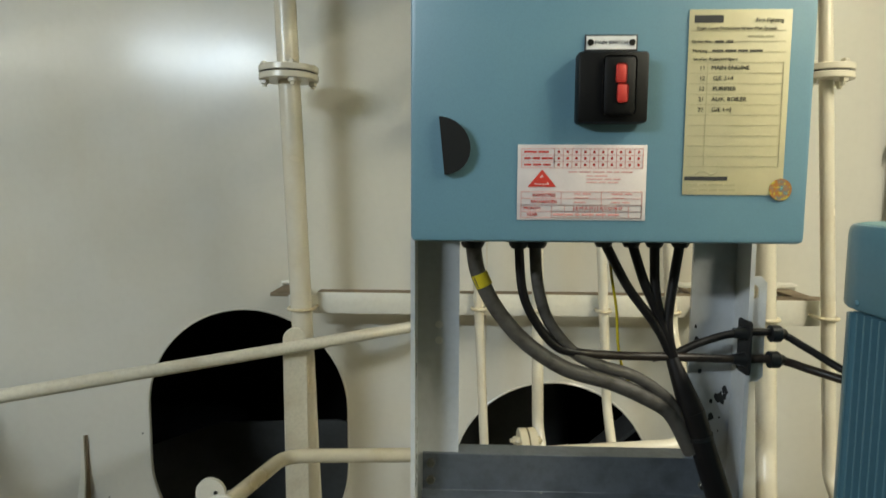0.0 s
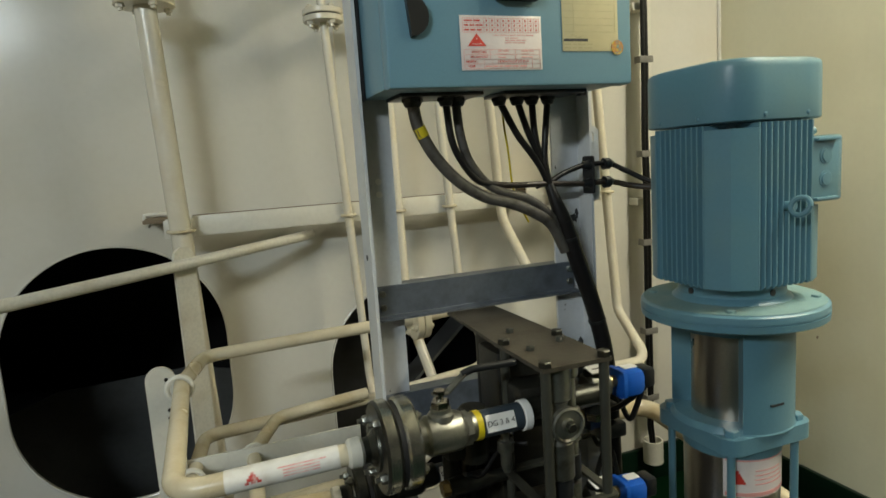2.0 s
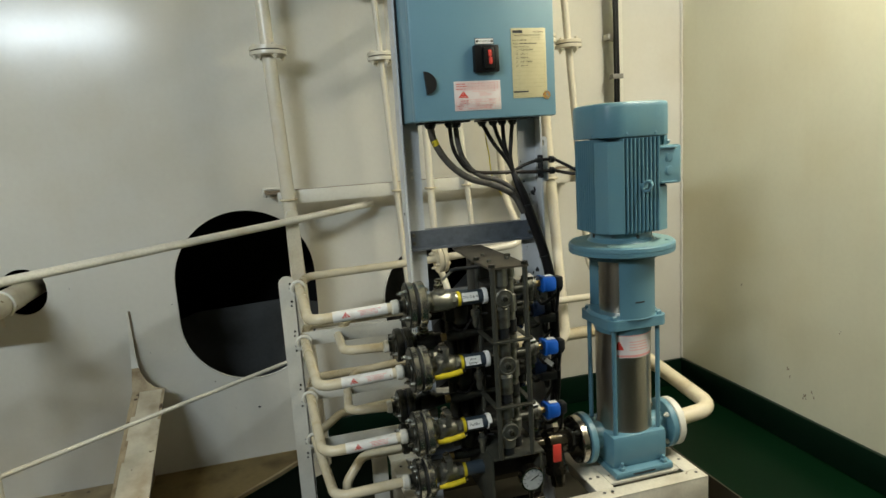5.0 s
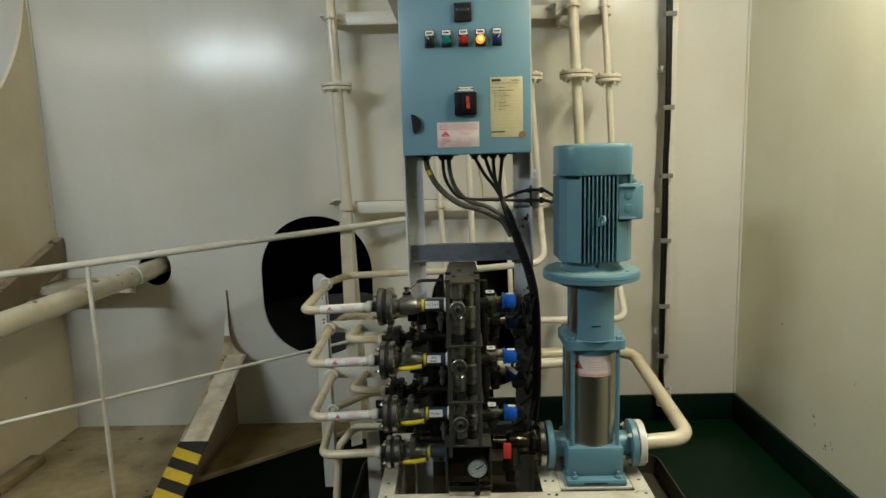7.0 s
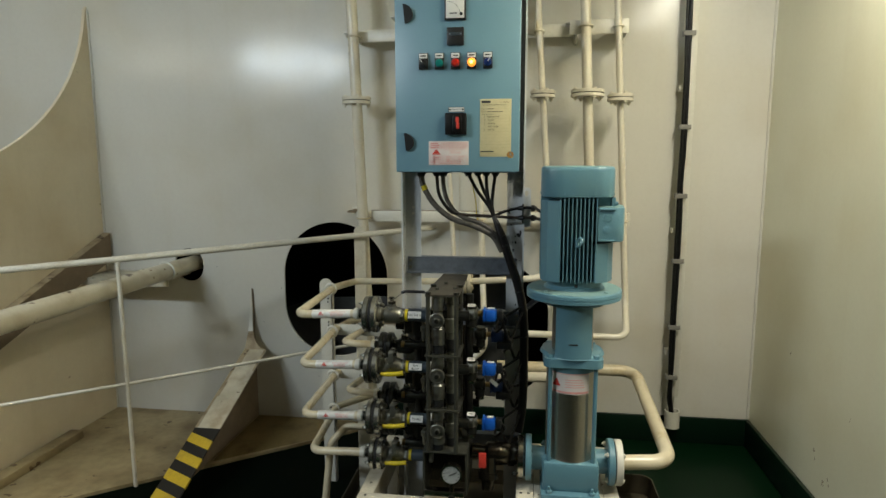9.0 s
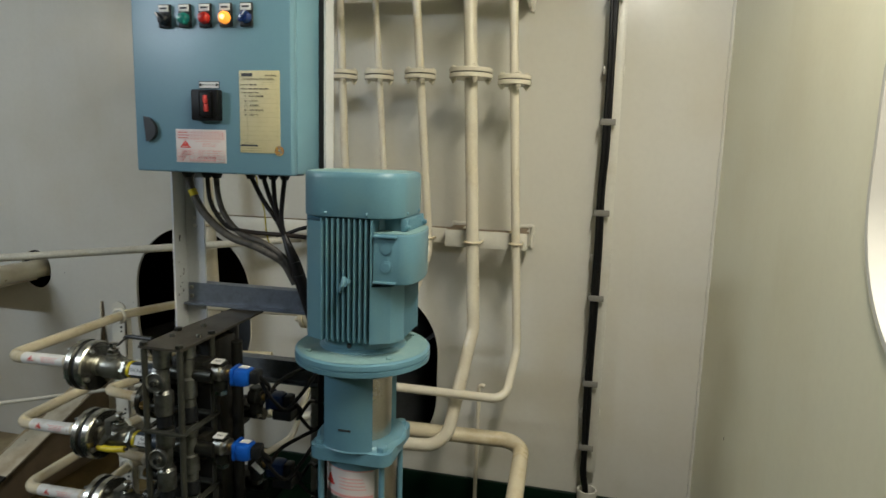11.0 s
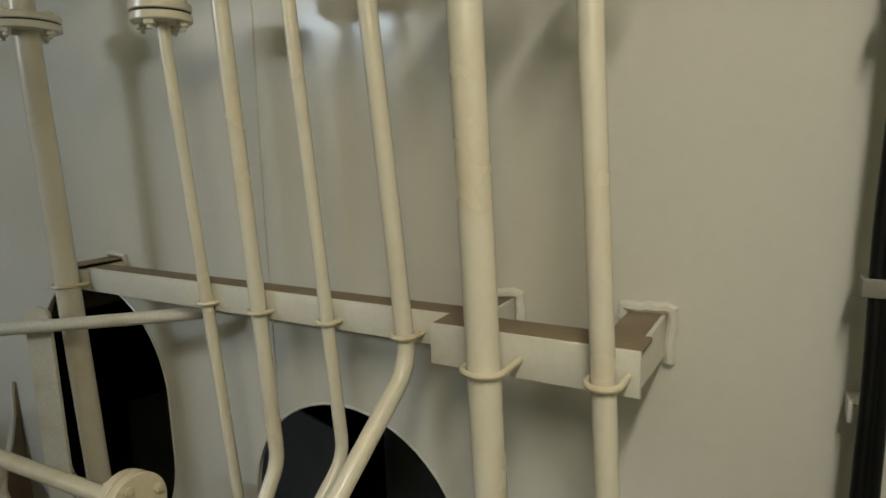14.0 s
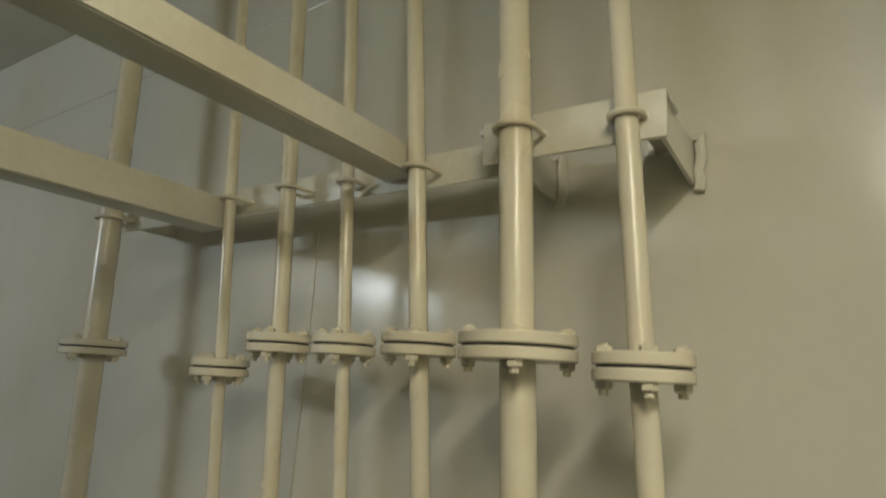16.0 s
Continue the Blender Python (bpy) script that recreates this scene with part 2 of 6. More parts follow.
M_PAPER = surface("yellowed_paper", (0.60, 0.54, 0.32), 0.45, stain=(0.48, 0.41, 0.20), stain_amount=0.5, stain_scale=9, vary=0.03)
M_PAPERINK = surface("faded_ink", (0.48, 0.43, 0.245), 0.6)
M_FADED = surface("worn_print", (0.075, 0.065, 0.04), 0.6)
M_LABEL = surface("pinkish_label", (0.70, 0.64, 0.62), 0.45, stain=(0.62, 0.50, 0.48), stain_scale=40, stain_amount=0.5, vary=0.02)
M_BRASS = surface("grimy_brass", (0.42, 0.31, 0.14), 0.35, 0.9, stain=(0.14, 0.09, 0.04), stain_amount=0.6, stain_scale=25, grain=200, bump=0.15)
# near-black colour stands for the lack of light in the void
M_VOID_SHADE = surface("black_void_shade", (0.006, 0.006, 0.006), 0.6, stain_scale=3, grain=50, bump=0.1, specular=0.2)
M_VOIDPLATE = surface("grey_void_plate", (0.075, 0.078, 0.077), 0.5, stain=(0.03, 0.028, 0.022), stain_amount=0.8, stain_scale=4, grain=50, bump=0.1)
M_LAMP_GREEN = surface("green_lens", (0.01, 0.20, 0.17), 0.2, coat=0.5)
M_LAMP_RED = surface("red_lens", (0.45, 0.02, 0.012), 0.2, coat=0.5)
M_LAMP_BLUE = surface("blue_lens", (0.01, 0.03, 0.16), 0.2, coat=0.5)
M_AMBER = glowing("lit_amber_lens", (1.0, 0.36, 0.04), 1.1)
M_AMBERCORE = glowing("lit_amber_core", (1.0, 0.70, 0.26), 2.6)
M_STICKER = surface("rainbow_foil_sticker", (0.62, 0.26, 0.06), 0.25, 0.4, stain=(0.03, 0.32, 0.42), stain_scale=130, stain_amount=1.0, grain=300, bump=0.3,
                    chips=(0.70, 0.60, 0.10), chip_level=0.56, chip_scale=170)


# ---- mesh helpers ----
def V(*p):
    return Vector(p)


def box(bm, x0, x1, y0, y1, z0, z1, bevel=0.0, m=None):
    made = bmesh.ops.create_cube(bm, size=1.0)["verts"]
    for v in made:
        v.co = Vector(((x0 + x1) / 2 + v.co.x * (x1 - x0), (y0 + y1) / 2 + v.co.y * (y1 - y0), (z0 + z1) / 2 + v.co.z * (z1 - z0)))
    if m:
        bmesh.ops.transform(bm, matrix=m, verts=made)
    if bevel:
        edges = list({e for v in made for e in v.link_edges})
        bmesh.ops.bevel(bm, geom=edges, offset=bevel, segments=2, affect="EDGES", profile=0.5)
    return bm


def ring_basis(d):
    d = d.normalized()
    u = d.cross(V(0, 0, 1))
    if u.length < 1e-3:
        u = V(1, 0, 0)
    u.normalize()
    return u, d.cross(u).normalized()


def lathe(bm, p0, axis, profile, seg=24, start=0.0, hexed=False):
    """Turns a profile of (distance along axis, radius) round the axis from p0."""
    d = Vector(axis).normalized()
    u, w = ring_basis(d)
    p0 = Vector(p0)
    rings = []
    for s, r in profile:
        rings.append([bm.verts.new(p0 + d * s + (u * math.cos(a) + w * math.sin(a)) * max(r, 1e-4))
                      for a in (start + 2 * math.pi * k / seg for k in range(seg))])
    for a, b in zip(rings, rings[1:]):
        for k in range(seg):
            bm.faces.new((a[k], a[(k + 1) % seg], b[(k + 1) % seg], b[k]))
    if profile[0][1] > 1e-3:
        bm.faces.new(rings[0][::-1])
    if profile[-1][1] > 1e-3:
        bm.faces.new(rings[-1])
    return bm


def cyl(bm, p0, p1, r, seg=20, edge=0.0):
    d = Vector(p1) - Vector(p0)
    n = d.length
    prof = [(0, r - edge), (edge, r), (n - edge, r), (n, r - edge)] if edge else [(0, r), (n, r)]
    return lathe(bm, p0, d, prof, seg)


def nut(bm, p, axis, r, h):
    return lathe(bm, p, axis, [(0, r), (h * 0.85, r), (h, r * 0.85)], 6)


def filleted(points, radius):
    pts = [Vector(p) for p in points]
    out = [pts[0]]
    for a, b, c in zip(pts, pts[1:], pts[2:]):
        u, w = (a - b), (c - b)
        lu, lw = u.length, w.length
        u.normalize(), w.normalize()
        ang = u.angle(w, 0.0)
        if ang > math.radians(176) or ang < 0.05:
            out.append(b)
            continue
        t = min(radius / math.tan(ang / 2), lu * 0.48, lw * 0.48)
        r = t * math.tan(ang / 2)
        centre = b + (u + w).normalized() * (r / math.sin(ang / 2))
        v0, v1 = b + u * t - centre, b + w * t - centre
        n = max(3, int((math.pi - ang) / 0.2))
        for k in range(n + 1):
            out.append(centre + (v0.slerp(v1, k / n)).normalized() * r)
    out.append(pts[-1])
    return out


def tube(bm, points, r, bend=0.05, seg=14, caps=True):
    """A round pipe or cable along points, its corners turned with the given bend radius."""
    path = filleted(points, bend) if bend else [Vector(p) for p in points]
    rings, u = [], None
    for k, p in enumerate(path):
        d = (path[min(k + 1, len(path) - 1)] - path[max(k - 1, 0)]).normalized()
        u = ring_basis(d)[0] if u is None else (u - d * u.dot(d)).normalized()
        w = d.cross(u)
        rings.append([bm.verts.new(p + (u * math.cos(a) + w * math.sin(a)) * r) for a in (2 * math.pi * i / seg for i in range(seg))])
    for a, b in zip(rings, rings[1:]):
        for i in range(seg):
            bm.faces.new((a[i], a[(i + 1) % seg], b[(i + 1) % seg], b[i]))
    if caps:
        bm.faces.new(rings[0][::-1]), bm.faces.new(rings[-1])
    return bm


def wrap_patch(bm, p0, p1, r, low, high, s0, s1):
    """A thin curved patch on a pipe from p0 to p1: between two angles (degrees, 0 is towards -y, 90 up) and two shares of its length."""
    p0, p1 = Vector(p0), Vector(p1)
    d = (p1 - p0).normalized()
    front = Vector((0, -1, 0))
    front = (front - d * front.dot(d)).normalized()
    top = Vector((0, 0, 1))
    top = (top - d * top.dot(d) - front * top.dot(front)).normalized()
    n = 6
    rows = [[bm.verts.new(p0.lerp(p1, s) + (front * math.cos(a) + top * math.sin(a)) * r) for a in (radians(low + (high - low) * k / n) for k in range(n + 1))] for s in (s0, s1)]
    for k in range(n):
        bm.faces.new((rows[0][k], rows[1][k], rows[1][k + 1], rows[0][k + 1]))
    return bm


def smooth_line(points, n=8):
    """Points on a soft curve through the given ones."""
    p = [Vector(q) for q in points]
    p = [2 * p[0] - p[1]] + p + [2 * p[-1] - p[-2]]
    out = []
    for a, b, c, d in zip(p, p[1:], p[2:], p[3:]):
        for k in range(n):
            t = k / n
            out.append(0.5 * (2 * b + (c - a) * t + (2 * a - 5 * b + 4 * c - d) * t * t + (3 * b - a - 3 * c + d) * t ** 3))
    return out + [p[-2]]


def prism(bm, outline, low, high, to=lambda a, b, h: Vector((a, b, h)), holes=()):
    """A plate: the outline of (a, b) with holes, from low to high along its own third axis; to() lays it into the world."""
    loops = [list(outline)] + [list(h) for h in holes]
    flat, edges, rows = bmesh.new(), [], []
    for loop in loops:
        vs = [flat.verts.new((a, b, 0)) for a, b in loop]
        rows.append(vs)
        edges += [flat.edges.new((vs[k], vs[(k + 1) % len(vs)])) for k in range(len(vs))]
    bmesh.ops.triangle_fill(flat, use_beauty=True, edges=edges, normal=(0, 0, 1))
    flat.verts.index_update()
    top = [bm.verts.new(to(v.co.x, v.co.y, high)) for v in flat.verts]
    bot = [bm.verts.new(to(v.co.x, v.co.y, low)) for v in flat.verts]
    for f in flat.faces:
        ids = [v.index for v in f.verts]
        bm.faces.new([top[i] for i in ids])
        bm.faces.new([bot[i] for i in reversed(ids)])
    for vs in rows:
        for k in range(len(vs)):
            i, j = vs[k].index, vs[(k + 1) % len(vs)].index
            bm.faces.new((top[i], bot[i], bot[j], top[j]))
    flat.free()
    return bm


def oval(cx, cy, w, h, n=10):
    """An upright oval with round ends (or lying, if wider than high)."""
    r = min(w, h) / 2
    out = []
    for q, (sx, sy) in enumerate(((1, 1), (-1, 1), (-1, -1), (1, -1))):
        for k in range(n + 1):
            a = math.pi / 2 * (q + k / n)
            p = (cx + sx * (w / 2 - r) + r * math.cos(a), cy + sy * (h / 2 - r) + r * math.sin(a))
            if not out or math.dist(out[-1], p) > 1e-5:
                out.append(p)
    if math.dist(out[0], out[-1]) < 1e-5:
        out.pop()
    return out


def on_y(y):
    """Plates parallel to the back wall: a is x, b is z, height goes towards -y from y."""
    return lambda a, b, h: Vector((a, y - h, b))


def on_x(x):
    return lambda a, b, h: Vector((x + h, a, b))


def finish(bm, name, material, smooth=40):
    bmesh.ops.recalc_face_normals(bm, faces=bm.faces)
    mesh = bpy.data.meshes.new(name)
    bm.to_mesh(mesh)
    bm.free()
    mesh.materials.append(material)
    if smooth:
        mesh.shade_smooth()
        mesh.set_sharp_from_angle(angle=radians(smooth))
    return mesh


def part(name, bm, material, parent, label="", smooth=40):
    """Links a bmesh as one mesh object under a thing or under a part."""
    ob = new(name, finish(bm, name, material, smooth))
    ob.parent = parent
    ob.matrix_parent_inverse = world_of(parent).inverted()
    return tagged(ob, label)


def world_of(ob):
    m = Matrix.Translation(ob.location) if ob.parent is None else Matrix()
    return m if ob.parent is None else world_of(ob.parent) @ ob.matrix_parent_inverse @ m


def thing(name, at, label, category, group=""):
    ob = new(name)
    ob.location = at
    ob.empty_display_size = 0.05
    return tagged(ob, label, category, group)


def solid(name, bm, material, label, category, group="", kind="", smooth=40):
    return tagged(new(name, finish(bm, name, material, smooth)), label, category, group, kind)


def B():
    return bmesh.new()


def lettering(text, size, m, material, parent, name="lettering"):
    """Words in the built-in font as a thin mesh, lying at the pose m (its own x to the right, y up)."""
    curve = bpy.data.curves.new(name, "FONT")
    curve.body, curve.size, curve.align_x, curve.align_y, curve.extrude = text, size, "CENTER", "CENTER", 0.0002
    temp = bpy.data.objects.new(name, curve)
    mesh = bpy.data.meshes.new_from_object(temp)
    bpy.data.objects.remove(temp)
    mesh.transform(m)
    mesh.materials.append(material)
    ob = new(name, mesh)
    ob.parent = parent
    ob.matrix_parent_inverse = world_of(parent).inverted()
    return ob


# ---- the room ----
WALL, LEFT, RIGHT, TOP = 2.36, -1.61, 2.40, 3.25
FAR_X, FAR_Y = -5.2, -4.8


def structure(name, bm, material, label, category="wall", smooth=40):
    return solid(name, bm, material, label, category, kind="structure", smooth=smooth)


MANHOLE_A, MANHOLE_B = oval(-0.074, 0.866, 0.662, 0.850, 14), oval(0.915, 0.640, 0.64, 0.850, 14)
PIPE_HOLE = oval(-1.036, 1.004, 0.19, 0.212, 10)
bm = prism(B(), [(FAR_X, -0.2), (RIGHT, -0.2), (RIGHT, TOP), (FAR_X, TOP)], -0.016, 0.0, on_y(WALL), [MANHOLE_A, MANHOLE_B, PIPE_HOLE])
wall_back = structure("wall_back", bm, M_WALL, "off-white painted steel bulkhead with two oval manholes")
DOOR = oval(0.628, 1.74, 0.662, 0.85, 16)
bm = prism(B(), [(FAR_Y, -0.2), (WALL, -0.2), (WALL, TOP), (FAR_Y, TOP)], 0.0, 0.02, on_x(RIGHT), [DOOR])
wall_right = structure("wall_right", bm, M_WARMWALL, "cream painted steel bulkhead with an oval opening")
arc = [(1.02 + 1.337 * math.sin(a), 2.75 - 1.16 * math.cos(a)) for a in np.linspace(0.0, 1.42, 16)]
web = [(1.02, -0.2), (WALL - 0.003, -0.2), (WALL - 0.003, 2.60)] + arc[::-1]
wall_left = structure("wall_left", prism(B(), web, -0.02, 0.0, on_x(LEFT)), M_WEB, "cream painted steel web plate with a curved upper edge")
structure("wall_web_far", box(B(), -2.62, -2.60, 0.5, WALL - 0.003, -0.2, TOP), M_WEB, "cream painted steel web plate further off")
# unseen closing walls, kept dark to hold down the fill
structure("wall_front", box(B(), FAR_X, RIGHT, FAR_Y - 0.02, FAR_Y, -0.2, TOP), M_LOW_BOUNCE, "unseen bulkhead behind, grey to cut the bounce light")
structure("wall_far_left", box(B(), FAR_X - 0.02, FAR_X, FAR_Y, WALL, -0.2, TOP), M_LOW_BOUNCE, "unseen bulkhead far off, grey to cut the bounce light")
structure("ceiling", box(B(), FAR_X, RIGHT, FAR_Y, WALL, TOP, TOP + 0.02), M_WALL, "off-white painted steel deckhead", "ceiling")
structure("floor", box(B(), FAR_X, RIGHT, FAR_Y, WALL, -0.02, 0.0), M_GREEN, "dark green painted steel deck", "floor")

# outline of the near-black deck patch between deck plate and tray
oily = [(-1.055, 1.315), (-0.025, 2.125), (0.215, WALL - 0.03), (0.47, WALL - 0.03)]
shore = smooth_line([(0.47, WALL - 0.03, 0), (0.50, 1.60, 0), (0.53, 1.00, 0), (0.44, 0.62, 0), (0.20, 0.44, 0), (-0.12, 0.50, 0), (-0.46, 0.38, 0), (-0.84, 0.52, 0), (-1.08, 0.84, 0), (-1.16, 1.16, 0)], 6)
oily += [(p[0], p[1]) for p in shore[1:]]
structure("floor_oily", prism(B(), oily, 0.0005, 0.0035), M_BLACKDECK, "near-black patch of deck beside the drip tray", "floor")

# the cream painted deck beside the green one
edge = [(FAR_X + 0.01, WALL - 0.004), (FAR_X + 0.01, -2.2), (-2.6, -0.45), (-1.06, 1.32), (-0.03, 2.13), (0.22, WALL - 0.004)]
structure("deck_plate", prism(B(), edge, 0.004, 0.022), M_DECK, "stained cream painted deck plate with a raised edge", "floor")

# one patch holds both the dirt and the shade right of the bracket
rnd = random.Random(31)
grime_shade = [(-0.52, 1.77), (-0.40, 1.86), (-0.24, 1.98), (-0.05, 2.135), (0.15, 2.31), (0.18, WALL - 0.012), (-0.10, WALL - 0.012), (-0.36, WALL - 0.012), (-0.60, WALL - 0.012), (-0.612, 2.0), (-0.60, 1.72)]
grime_shade = [(a + rnd.uniform(-0.008, 0.008), b) for a, b in grime_shade]
structure("deck_grime", prism(B(), grime_shade, 0.0222, 0.0230), M_GRIME_SHADE, "dark brown patch of dirt and bracket shade on the deck", "floor")

# coaming along the wall foot
structure("coaming_back", box(B(), 0.24, RIGHT - 0.003, WALL - 0.022, WALL - 0.002, 0.003, 0.16, 0.004), M_COAMING,
          "dark green painted coaming along the bulkhead", "baseboard")
structure("coaming_right", box(B(), RIGHT - 0.022, RIGHT - 0.002, FAR_Y, WALL - 0.026, 0.003, 0.165, 0.004), M_COAMING,
          "dark green painted coaming along the bulkhead", "baseboard")


def weld(points, r, name, parent=None, material=M_WALL):
    """An uneven weld bead along a line."""
    pts, out = [Vector(p) for p in points], []
    rnd = random.Random(len(pts) + int(pts[0].x * 100))
    for a, b in zip(pts, pts[1:]):
        n = max(2, int((b - a).length / 0.014))
        out += [a.lerp(b, k / n) + Vector((rnd.uniform(-1, 1), rnd.uniform(-1, 1), rnd.uniform(-1, 1))) * r * 0.22 for k in range(n)]
    out.append(pts[-1])
    bm = tube(B(), out, r, 0, 8)
    if parent:
        return part(name, bm, material, parent)
    return structure(name, bm, material, "rough painted weld bead along the bulkhead corner", "weld bead")


weld([(RIGHT - 0.004, WALL - 0.004, 0.165), (RIGHT - 0.004, WALL - 0.004, TOP)], 0.009, "weld_bead")
weld([(LEFT + 0.004, WALL - 0.006, 0.02), (LEFT + 0.004, WALL - 0.006, 2.58)], 0.006, "weld_bead")
weld([(LEFT, WALL, 2.88), (0.6, WALL, 2.955), (RIGHT, WALL, 3.02)], 0.004, "weld_seam")

# rims of the openings in the bulkheads
for name, loop, depth in (("manhole_rim", MANHOLE_A, WALL), ("manhole_rim", MANHOLE_B, WALL)):
    pts = [(a, depth, b) for a, b in loop]
    structure(name, tube(B(), pts + pts[:1], 0.004, 0, 6), M_WALL, "rounded painted edge of an oval manhole", "manhole")
rim = oval(0.628, 1.74, 0.662, 0.85, 16)
inner = oval(0.628, 1.74, 0.637, 0.825, 16)
structure("opening_rim", prism(B(), rim, -0.004, 0.06, on_x(RIGHT), [inner]), M_WALL, "pale painted stiffening ring of an oval opening", "opening")

for x, z, s in ((-0.086, 0.286, 0.009), (-0.428, 0.868, 0.004), (-0.552, 0.645, 0.004), (-0.28, 0.454, 0.005), (-0.85, 0.998, 0.004), (-0.2, 0.30, 0.003)):
    nick = [(x + s * k * math.cos(a), z + s * 0.6 * k * math.sin(a)) for a, k in ((0.2, 1), (1.3, 0.7), (2.4, 1.1), (3.5, 0.8), (4.4, 1.0), (5.4, 0.75))]
    part("paint_chip", prism(B(), nick, 0, 0.0006, on_y(WALL)), M_INK, wall_back, "small dark paint chip")
rnd = random.Random(12)
for y, z, n, size in ((1.451, 0.254, 5, 0.007), (1.548, 0.347, 3, 0.006), (1.405, 0.279, 4, 0.006), (1.87, 0.70, 2, 0.004), (1.28, 0.62, 2, 0.004)):
    bm = B()
    for k in range(n):
        a0, b0, s = y + rnd.uniform(-0.012, 0.012), z + rnd.uniform(-0.02, 0.02), size * rnd.uniform(0.35, 1.0)
        loop = [(a0 + s * rnd.uniform(0.5, 1) * math.cos(a), b0 + s * rnd.uniform(0.7, 2.2) * math.sin(a)) for a in np.linspace(0, 5.5, 8)]
        prism(bm, loop, -0.0006, 0.0, on_x(RIGHT))
    part("rust_mark", bm, M_DIRTY, wall_right, "small brown rust mark", smooth=0)
drip = smooth_line([(0.712, WALL, 2.30), (0.710, WALL, 2.0), (0.701, WALL, 1.69), (0.699, WALL, 1.34), (0.699, WALL, 1.07)], 8)
part("paint_run", tube(B(), drip, 0.0022, 0, 6), M_CREAM, wall_back, "thin yellowed run of paint")

# the space behind the bulkhead: its darkness is put into near-black plating
structure("void_back", box(B(), -1.9, RIGHT, 3.62, 3.64, -0.2, TOP), M_VOID_SHADE, "plating behind the manholes, near-black for the unlit void")
structure("void_floor", box(B(), -1.9, RIGHT, WALL + 0.02, 3.62, 0.02, 0.04), M_VOID_SHADE, "plating at the foot of the void, near-black for its shade", "floor")
structure("void_ceiling", box(B(), -1.9, RIGHT, WALL + 0.02, 3.62, TOP - 0.02, TOP), M_VOID_SHADE, "plating over the void, near-black for its shade", "ceiling")
structure("void_side", box(B(), -1.92, -1.9, WALL + 0.02, 3.62, 0.04, TOP), M_VOID_SHADE, "plating at the side of the void, near-black for its shade")
structure("void_side", box(B(), RIGHT, RIGHT + 0.02, WALL + 0.02, 3.62, 0.04, TOP), M_VOID_SHADE, "plating at the side of the void, near-black for its shade")
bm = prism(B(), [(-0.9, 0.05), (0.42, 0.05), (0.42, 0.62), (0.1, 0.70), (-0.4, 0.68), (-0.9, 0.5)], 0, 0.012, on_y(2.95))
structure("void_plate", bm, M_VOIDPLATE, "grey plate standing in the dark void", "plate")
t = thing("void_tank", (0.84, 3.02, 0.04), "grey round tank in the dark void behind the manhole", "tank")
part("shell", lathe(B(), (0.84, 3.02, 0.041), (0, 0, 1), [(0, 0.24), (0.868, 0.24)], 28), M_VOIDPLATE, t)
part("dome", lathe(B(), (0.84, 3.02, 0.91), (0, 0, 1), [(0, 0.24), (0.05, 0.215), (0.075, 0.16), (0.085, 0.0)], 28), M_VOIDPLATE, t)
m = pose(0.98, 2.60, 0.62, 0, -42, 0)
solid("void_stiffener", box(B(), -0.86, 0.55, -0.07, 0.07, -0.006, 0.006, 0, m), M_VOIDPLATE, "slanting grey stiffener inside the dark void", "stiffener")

# the lit space beyond the oval opening
structure("next_room_wall", box(B(), 4.6, 4.62, -1.6, WALL, 0, TOP), M_WALL, "cream painted wall beyond the opening")
structure("next_room_side", box(B(), RIGHT + 0.02, 4.6, WALL, WALL + 0.02, 0, TOP), M_WALL, "cream painted wall beyond the opening")
structure("next_room_side", box(B(), RIGHT + 0.02, 4.6, -1.62, -1.6, 0, TOP), M_WALL, "cream painted wall beyond the opening")
structure("next_room_floor", box(B(), RIGHT + 0.02, 4.6, -1.6, WALL, -0.02, 0), M_GREEN, "green painted deck beyond the opening", "floor")
structure("next_room_ceiling", box(B(), RIGHT + 0.02, 4.6, -1.6, WALL, TOP, TOP + 0.02), M_WALL, "cream deckhead beyond the opening", "ceiling")


def light_fitting(at, lx, ly):
    x, y, z = at
    t = thing("ceiling_light", (x, y, z), "white enclosed fluorescent light fitting under the deckhead", "ceiling light", "ceiling lights")
    part("housing", box(B(), x - lx / 2, x + lx / 2, y - ly / 2, y + ly / 2, z + 0.01, z + 0.08, 0.01), M_OFFWHITE, t)
    for s in (-1, 1):
        a, b = (s * lx * 0.35, 0) if lx > ly else (0, s * ly * 0.35)
        part("hanger", cyl(B(), (x + a, y + b, z + 0.08), (x + a, y + b, TOP), 0.008, 10), M_OFFWHITE, t)


light_fitting((-1.65, -1.24, 2.88), 1.25, 0.2)
light_fitting((2.2, 0.45, 3.02), 0.22, 1.4)
light_fitting((-3.5, -1.6, 2.96), 1.4, 0.22)
light_fitting((3.4, 0.6, 2.9), 0.34, 1.3)

# ---- stiffener brackets at the left ----
knee = thing("knee_bracket", (-0.56, 1.7, 0), "stained cream knee bracket with a hazard-striped face plate, against the bulkhead", "bracket")
K_SLOPE, K_Y, K_Z = 0.39, 2.235, 0.495
prof = [(WALL - 0.002, 0.024), (WALL - 0.002, 0.86), (2.345, 0.74), (2.315, 0.62), (2.27, 0.545), (K_Y, K_Z), (K_Y - K_Z / K_SLOPE + 0.06, 0.024)]
# the web is browner and darker than the face plate
part("web_plate", prism(B(), prof, -0.005, 0.005, on_x(-0.618)), M_DUST_SHADE, knee, "brown web of the bracket")
toe_y = {0.50: K_Y, 0.545: 2.27, 0.62: 2.315, 0.74: 2.345, 0.86: WALL - 0.004}


def toe(a, b, h):
    return Vector((a, float(np.interp(b, list(toe_y), list(toe_y.values()))) - h, b))


